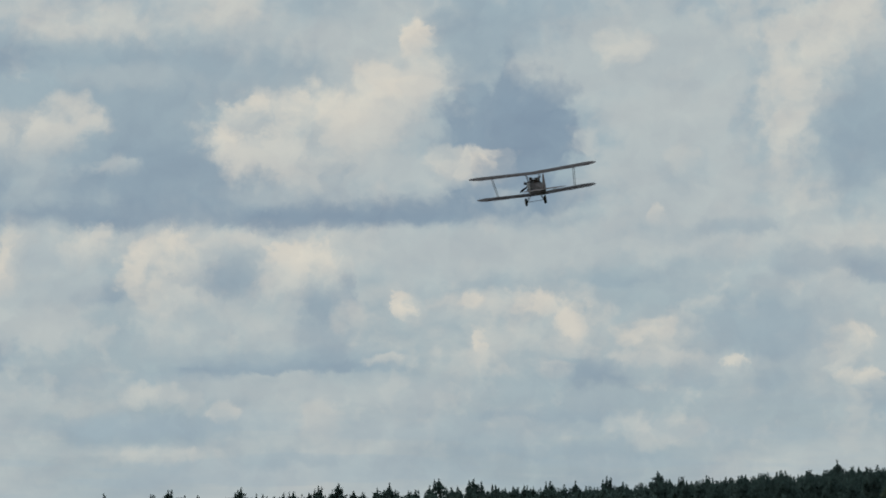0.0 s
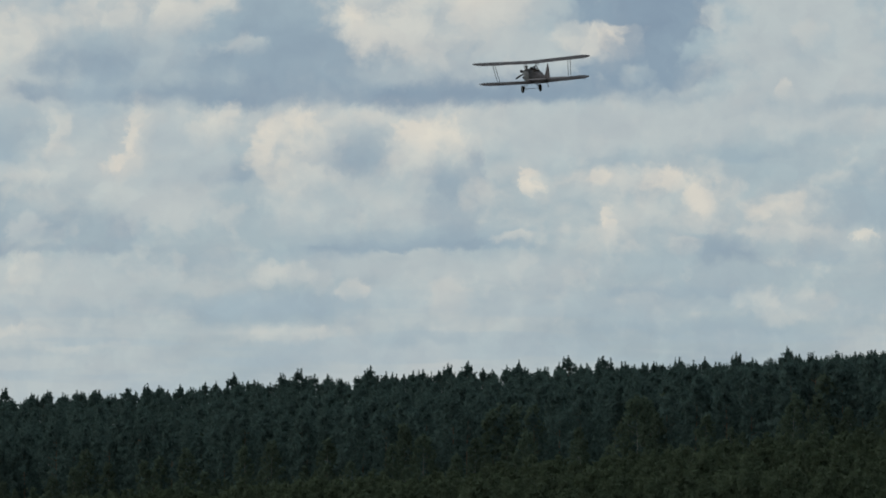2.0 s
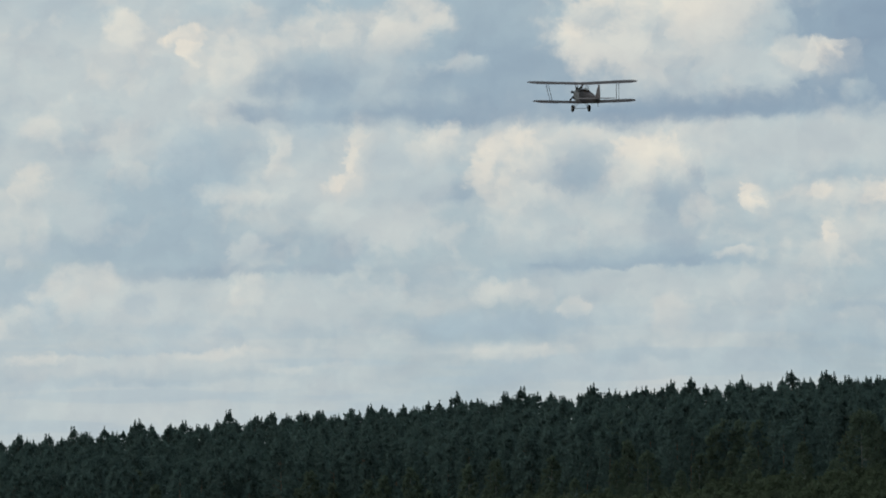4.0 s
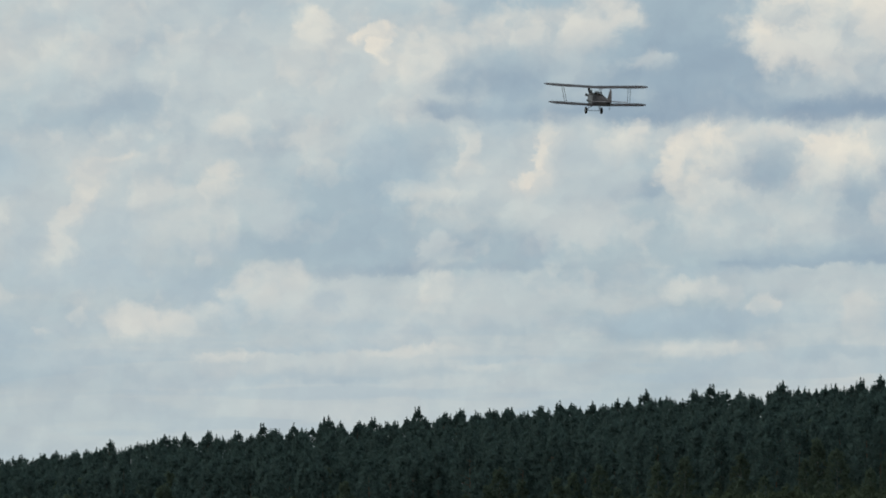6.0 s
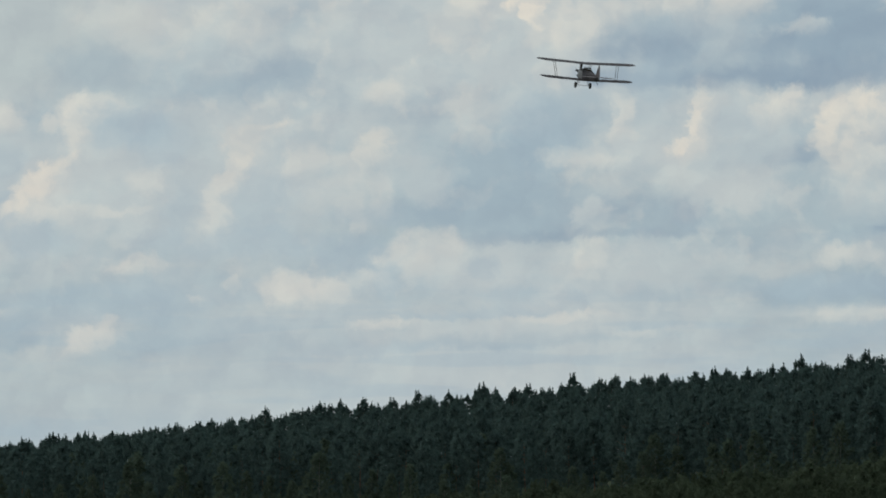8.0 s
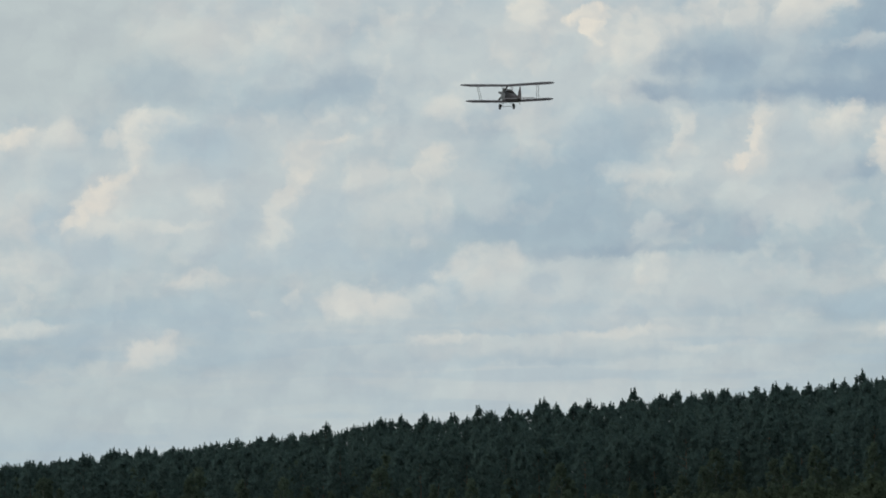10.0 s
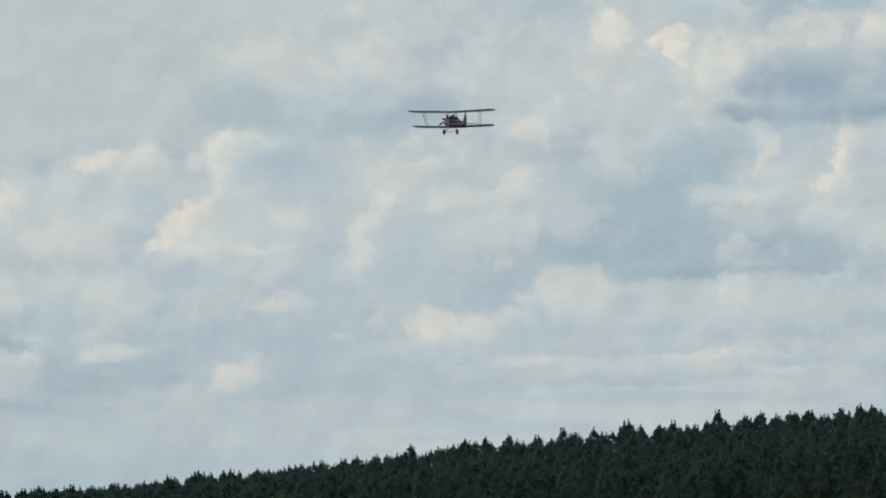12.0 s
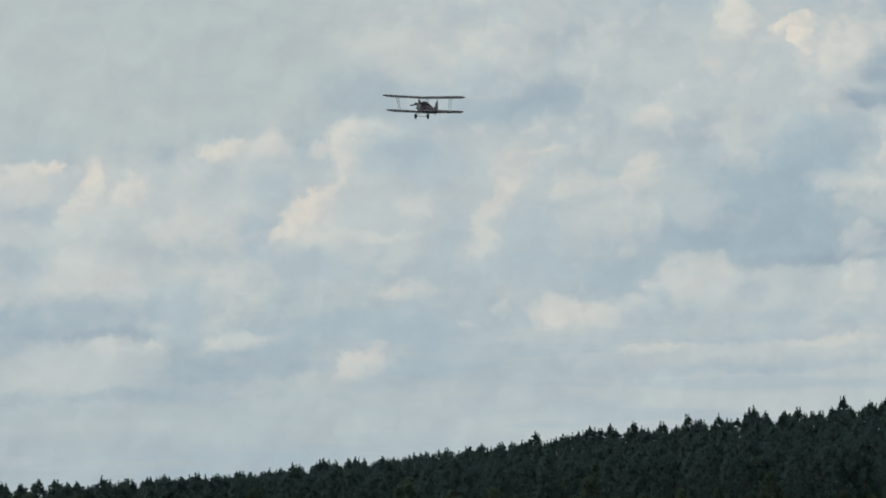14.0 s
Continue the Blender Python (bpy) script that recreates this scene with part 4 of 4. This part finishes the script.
def round_crown(seed, h, base, radius, clumps, per, size, point=0.6):
    """A broadleaf crown: lobes about limbs, tapering upward."""
    rng = np.random.default_rng(seed)
    centres, sizes, outward = [], [], []
    lobes = []
    for k in range(max(7, clumps // 14)):
        f = (k + rng.random()) / max(7, clumps // 14)
        a = k * 2.39996 + rng.normal() * 0.4
        r = radius * (1 - f ** 2) ** point * rng.uniform(0.45, 0.85) * (0.65 + 0.35 * min(1, f / 0.25))
        lobes.append((math.cos(a) * r, math.sin(a) * r, base + (h - base) * (0.06 + 0.90 * f), radius * rng.uniform(0.26, 0.44) * (1.05 - 0.55 * f)))
    for k in range(clumps):
        x, y, z, w = lobes[k % len(lobes)]
        v = rng.normal(size=3)
        v[2] += 0.3
        v /= np.linalg.norm(v)
        q = w * rng.uniform(0.5, 1.1)
        centres.append((x + v[0] * q, y + v[1] * q, max(base, z + v[2] * q * 1.15)))
        sizes.append(size * rng.uniform(0.7, 1.25))
        outward.append(v * 0.75 + np.array([x / radius * 0.6, y / radius * 0.6, 0.45]))
    return tufts(rng, centres, sizes, outward, per, 0.45)


def corners_mesh(name, blades, mat):
    """A mesh of loose triangles from an (n, 4, 3) array: three corners and the way the face is turned."""
    n = len(blades)
    me = bpy.data.meshes.new(name)
    me.vertices.add(n * 3), me.loops.add(n * 3), me.polygons.add(n)
    me.vertices.foreach_set("co", blades[:, :3].reshape(-1).astype(np.float32))
    me.loops.foreach_set("vertex_index", np.arange(n * 3, dtype=np.int32))
    me.polygons.foreach_set("loop_start", np.arange(0, n * 3, 3, dtype=np.int32))
    me.polygons.foreach_set("use_smooth", np.ones(n, dtype=bool))
    me.materials.append(mat)
    me.update(calc_edges=True)
    turned = me.attributes.new("custom_normal", "FLOAT_VECTOR", "POINT")
    turned.data.foreach_set("vector", np.repeat(blades[:, 3], 3, 0).reshape(-1).astype(np.float32))
    return me


def moved_crown(blades, x, y, z, turn, scale):
    """The blades of a crown, turned about the trunk, scaled and set at a place."""
    rot = np.array([[math.cos(turn), -math.sin(turn), 0], [math.sin(turn), math.cos(turn), 0], [0, 0, 1]])
    out = blades @ rot.T
    out[:, :3] = out[:, :3] * scale + np.array([x, y, z])
    return out


def tree(name, label, category, crown, crown_mat, h, trunk_r, bark, limbs, top, seed):
    """A tree of two parts: a tapered trunk with limbs, and a crown of many tufts."""
    rng = np.random.default_rng(seed)
    root = tagged(new(name), label, category)
    bm = bmesh.new()
    rings, bend = [], rng.normal(size=2) * 0.12
    for f in (0, 0.04, 0.3, 0.6, 0.85, 1.0):
        r = trunk_r * (1.25 if f == 0 else 1 - 0.88 * f)
        ox, oy = bend[0] * math.sin(f * 3), bend[1] * math.sin(f * 2.5)
        rings.append([(ox + r * math.cos(k * math.tau / 7), oy + r * math.sin(k * math.tau / 7), -0.4 + f * (h * top + 0.4)) for k in range(7)])
    loft(bm, rings)
    for k in range(limbs):
        a, z = rng.uniform(0, math.tau), h * rng.uniform(0.4, 0.85) * top
        length = rng.uniform(0.8, 1.8)
        tube(bm, (0, 0, z), (math.cos(a) * length, math.sin(a) * length, z + length * 0.45), trunk_r * 0.3, trunk_r * 0.1, 5)
    part("trunk", bm, bark, root)
    foliage = new("crown", corners_mesh("crown", crown, crown_mat))
    foliage.parent = root
    return root


PINES = [tree("pine_tree", "tall dark green pine with upright shoots in the wood", "tree",
              pine_crown(40 + i, PINE_H, 0.16 + 0.03 * i, 48, 48, 2.2 + 0.18 * i, (3, 5, 2, 4, 6)[i], 0.35, 0.5), M_PINE, PINE_H, 0.17, M_BARK, 9, 0.92, i) for i in range(5)]
SPARE = [pine_crown(70 + i, PINE_H, 0.08, 27, 28, 2.6 + 0.25 * i, 1, 0.66, 0.5) for i in range(5)]
BIRCHES = [tree("birch_tree", "slender yellow-green birch before the pine wood", "tree",
                round_crown(20 + i, 11.0, 0.7, 2.1 + 0.35 * i, 440, 5, 0.36, 0.55), M_BIRCH, 11.0, 0.07, M_BIRCH_BARK, 8, 0.92, 20 + i) for i in range(4)]
BUSHES = [tree("willow_bush", "rounded olive-green willow bush on the meadow's edge", "bush",
               round_crown(30 + i, 4.6, 0.2, 2.3 + 0.3 * i, 300, 5, 0.33, 0.5), M_WILLOW, 4.6, 0.07, M_BARK, 8, 0.7, 30 + i) for i in range(3)]
LOW = [round_crown(60 + i, 4.4, 0.1, 2.6, 170, 4, 0.42, 0.5) for i in range(3)]
SPARE_BIRCH = [round_crown(90 + i, 14.0, 1.5, 2.5 + 0.3 * i, 170, 4, 0.72, 0.75) for i in range(3)]
used = set()


def plant(kinds, az, r, scale, rng, group):
    """Sets a tree on the ground at an angle and distance; the first of each kind is the original itself."""
    x, y = r * math.sin(radians(az)), r * math.cos(radians(az))
    z = float(height(np.array(x), np.array(y)))
    m = pose(x, y, z - 0.05, rng.normal() * 1.2, rng.normal() * 1.2, rng.uniform(0, 360))
    i = int(rng.integers(len(kinds)))
    ob = kinds[i]
    if ob.name in used:
        ob = copy_thing(ob, m)
    else:
        used.add(ob.name)
        ob.matrix_basis = m
    ob.scale = (scale * rng.uniform(0.9, 1.1), scale * rng.uniform(0.9, 1.1), scale)
    return tagged(ob, group=group)


def along(a0, a1, step, rng):
    az = a0
    while az < a1:
        yield az + rng.normal() * step * 0.25
        az += step


# angles of the pines that stand above the crest
EMERGENT = (4.0, 4.3, 3.08, 3.52, 2.88, 2.2, 1.56, 1.39, 0.98, -1.91, -1.1, -3.4, -3.9, 5.5, 6.0, 7.6, -5.8, -2.5)


def build_wood():
    rng = np.random.default_rng(5)
    # the crest's tree tops, each a tree of its own
    for az in along(-10.5, 10.5, 0.10, rng):
        re, ze, rr, zr = hill(az)
        plant(PINES, az, float(rr) + rng.uniform(-10, 10), float(np.clip(rng.normal(0.975, 0.04), 0.9, 1.07)), rng, "pines of the wood")
    for az in EMERGENT:
        plant(PINES, az, float(hill(az)[2]) - 10, rng.uniform(1.06, 1.12), rng, "pines of the wood")
    # the front of the wood
    for az in along(-10.5, 10.5, 0.20, rng):
        re, ze, rr, zr = hill(az)
        plant(PINES, az, float(re) + rng.uniform(25, 45), float(np.clip(rng.normal(0.88, 0.09), 0.6, 1.1)), rng, "pines of the wood")
    for az in along(-10.2, 10.5, 0.22, rng):
        re, ze, rr, zr = hill(az)
        plant(BIRCHES, az, float(re) + rng.uniform(4, 24), float(np.clip(rng.normal(0.85, 0.2), 0.5, 1.25)), rng, "birches before the wood")
    # younger birches that stand out among the bushes
    for az in along(-6.0, 10.5, 0.17, rng):
        plant(BIRCHES, az, float(hill(az)[0]) - rng.uniform(0, 60), float(np.clip(rng.normal(0.5, 0.12), 0.3, 0.8)), rng, "birches before the wood")
    for row in range(3):
        for az in along(-10.2 + 1.5 * row, 10.5, 0.23, rng):
            re, ze, rr, zr = hill(az)
            plant(BUSHES, az, float(re) - rng.uniform(2, 18) - 19 * row, float(np.clip(rng.normal(0.8, 0.18), 0.45, 1.2)), rng, "willow bushes")
    # the thicket on the slope before them
    pieces = []
    for row in range(3, 16):
        for az in along(-5.0 + 0.55 * row, 11.0, 0.24, rng):
            r = float(hill(az)[0]) - rng.uniform(2, 18) - 19 * row
            x, y = r * math.sin(radians(az)), r * math.cos(radians(az))
            a, s = rng.uniform(0, math.tau), float(np.clip(rng.normal(0.85, 0.2), 0.4, 1.3))
            pieces.append(moved_crown(LOW[int(rng.integers(len(LOW)))], x, y, float(height(np.array(x), np.array(y))), a, s))
    tagged(new("willow_thicket", corners_mesh("willow_thicket", np.concatenate(pieces), M_WILLOW)), "low olive-green willow thicket on the slope", "bushes", kind="stuff")
    # the mass of the wood between them and behind the crest
    pieces, leafy = [], []
    for row in range(17):
        f = row / 15
        for az in along(-12, 12, 0.21 if row < 14 else 0.15, rng):
            re, ze, rr, zr = hill(az)
            r = float(re + 30 + (rr - re - 30) * f) + rng.uniform(-6, 6)
            x, y = r * math.sin(radians(az)), r * math.cos(radians(az))
            z = float(height(np.array(x), np.array(y)))
            a, s = rng.uniform(0, math.tau), float(np.clip(rng.normal(0.95, 0.04), 0.75, 1.02))
            if row < 8 and rng.random() < 0.16 - 0.015 * row:
                leafy.append(moved_crown(SPARE_BIRCH[int(rng.integers(len(SPARE_BIRCH)))], x, y, z, a, s))
            else:
                pieces.append(moved_crown(SPARE[int(rng.integers(len(SPARE)))], x, y, z, a, s))
    me = corners_mesh("pine_forest", np.concatenate(pieces), M_PINE)
    tagged(new("pine_forest", me), "dense dark green pine wood covering the hill", "forest", kind="stuff")
    me = corners_mesh("birch_wood", np.concatenate(leafy), M_BIRCH)
    tagged(new("birch_wood", me), "olive-green birches scattered through the lower pine wood", "forest", kind="stuff")


build_wood()


# ------------------------------------------------------------------ what moves
def attitude(place, pitch, roll, heading):
    return Matrix.Translation(place) @ Matrix.Rotation(radians(heading), 4, "Z") @ Matrix.Rotation(radians(pitch), 4, "X") @ Matrix.Rotation(radians(roll), 4, "Y")


# seconds, place, pitch, roll, heading
FLIGHT = (
    (0.0, (46.75, 551.71, 42.25), 7.85, -9.71, 4.96),
    (1.0, (43.07, 569.88, 42.83), 8.17, -6.14, 8.44),
    (2.0, (37.70, 588.42, 43.69), 8.71, -5.95, 12.49),
    (3.0, (30.98, 607.51, 44.73), 8.12, -1.73, 15.03),
    (5.5, (10.55, 653.48, 47.59), 8.91, -1.62, 14.97),
    (6.5, (1.71, 674.67, 48.61), 9.51, 3.75, 16.45),
    (7.5, (-7.27, 693.34, 49.44), 9.59, 4.53, 16.77),
    (8.0, (-11.78, 702.72, 49.87), 9.61, 3.56, 16.35),
    (10.5, (-32.88, 750.24, 52.48), 8.42, -2.81, 18.19),
    (11.5, (-42.40, 771.52, 53.83), 7.62, -2.65, 20.68),
)
FLIGHT_LATER = (
    (12.5, (-52.68, 791.44, 54.99), 8.45, -1.54, 22.07),
    (13.0, (-58.45, 803.83, 55.84), 8.97, -1.52, 22.74),
    (14.0, (-69.73, 821.56, 57.69), 10.47, 0.45, 23.20),
)
# seconds, angle of a propeller blade in degrees
BLADE = ((0.0, 210), (1.0, 95), (2.0, 208), (3.0, 95), (5.5, 160), (6.5, 225), (7.5, 102), (8.0, 82), (10.5, 185), (11.5, 77), (12.5, 170), (13.0, 118), (14.0, 187))


def motions():
    walk(biplane, [(t, attitude(p, a, b, c)) for t, p, a, b, c in FLIGHT + FLIGHT_LATER])
    rows, turned = [], float(BLADE[0][1])
    hub = propeller.location.copy()
    for (t0, a0), (t1, a1) in zip(BLADE, BLADE[1:]):
        steps = round((t1 - t0) * 10)
        rest = (a1 - turned) % 180
        total = rest + 180 * round((64 * steps - rest) / 180)
        for k in range(steps):
            rows.append((t0 + k / 10, Matrix.Translation(hub) @ Matrix.Rotation(-radians(turned + total * k / steps), 4, "Y")))
        turned += total
    rows.append((14.0, Matrix.Translation(hub) @ Matrix.Rotation(-radians(turned), 4, "Y")))
    walk(propeller, rows)


motions()
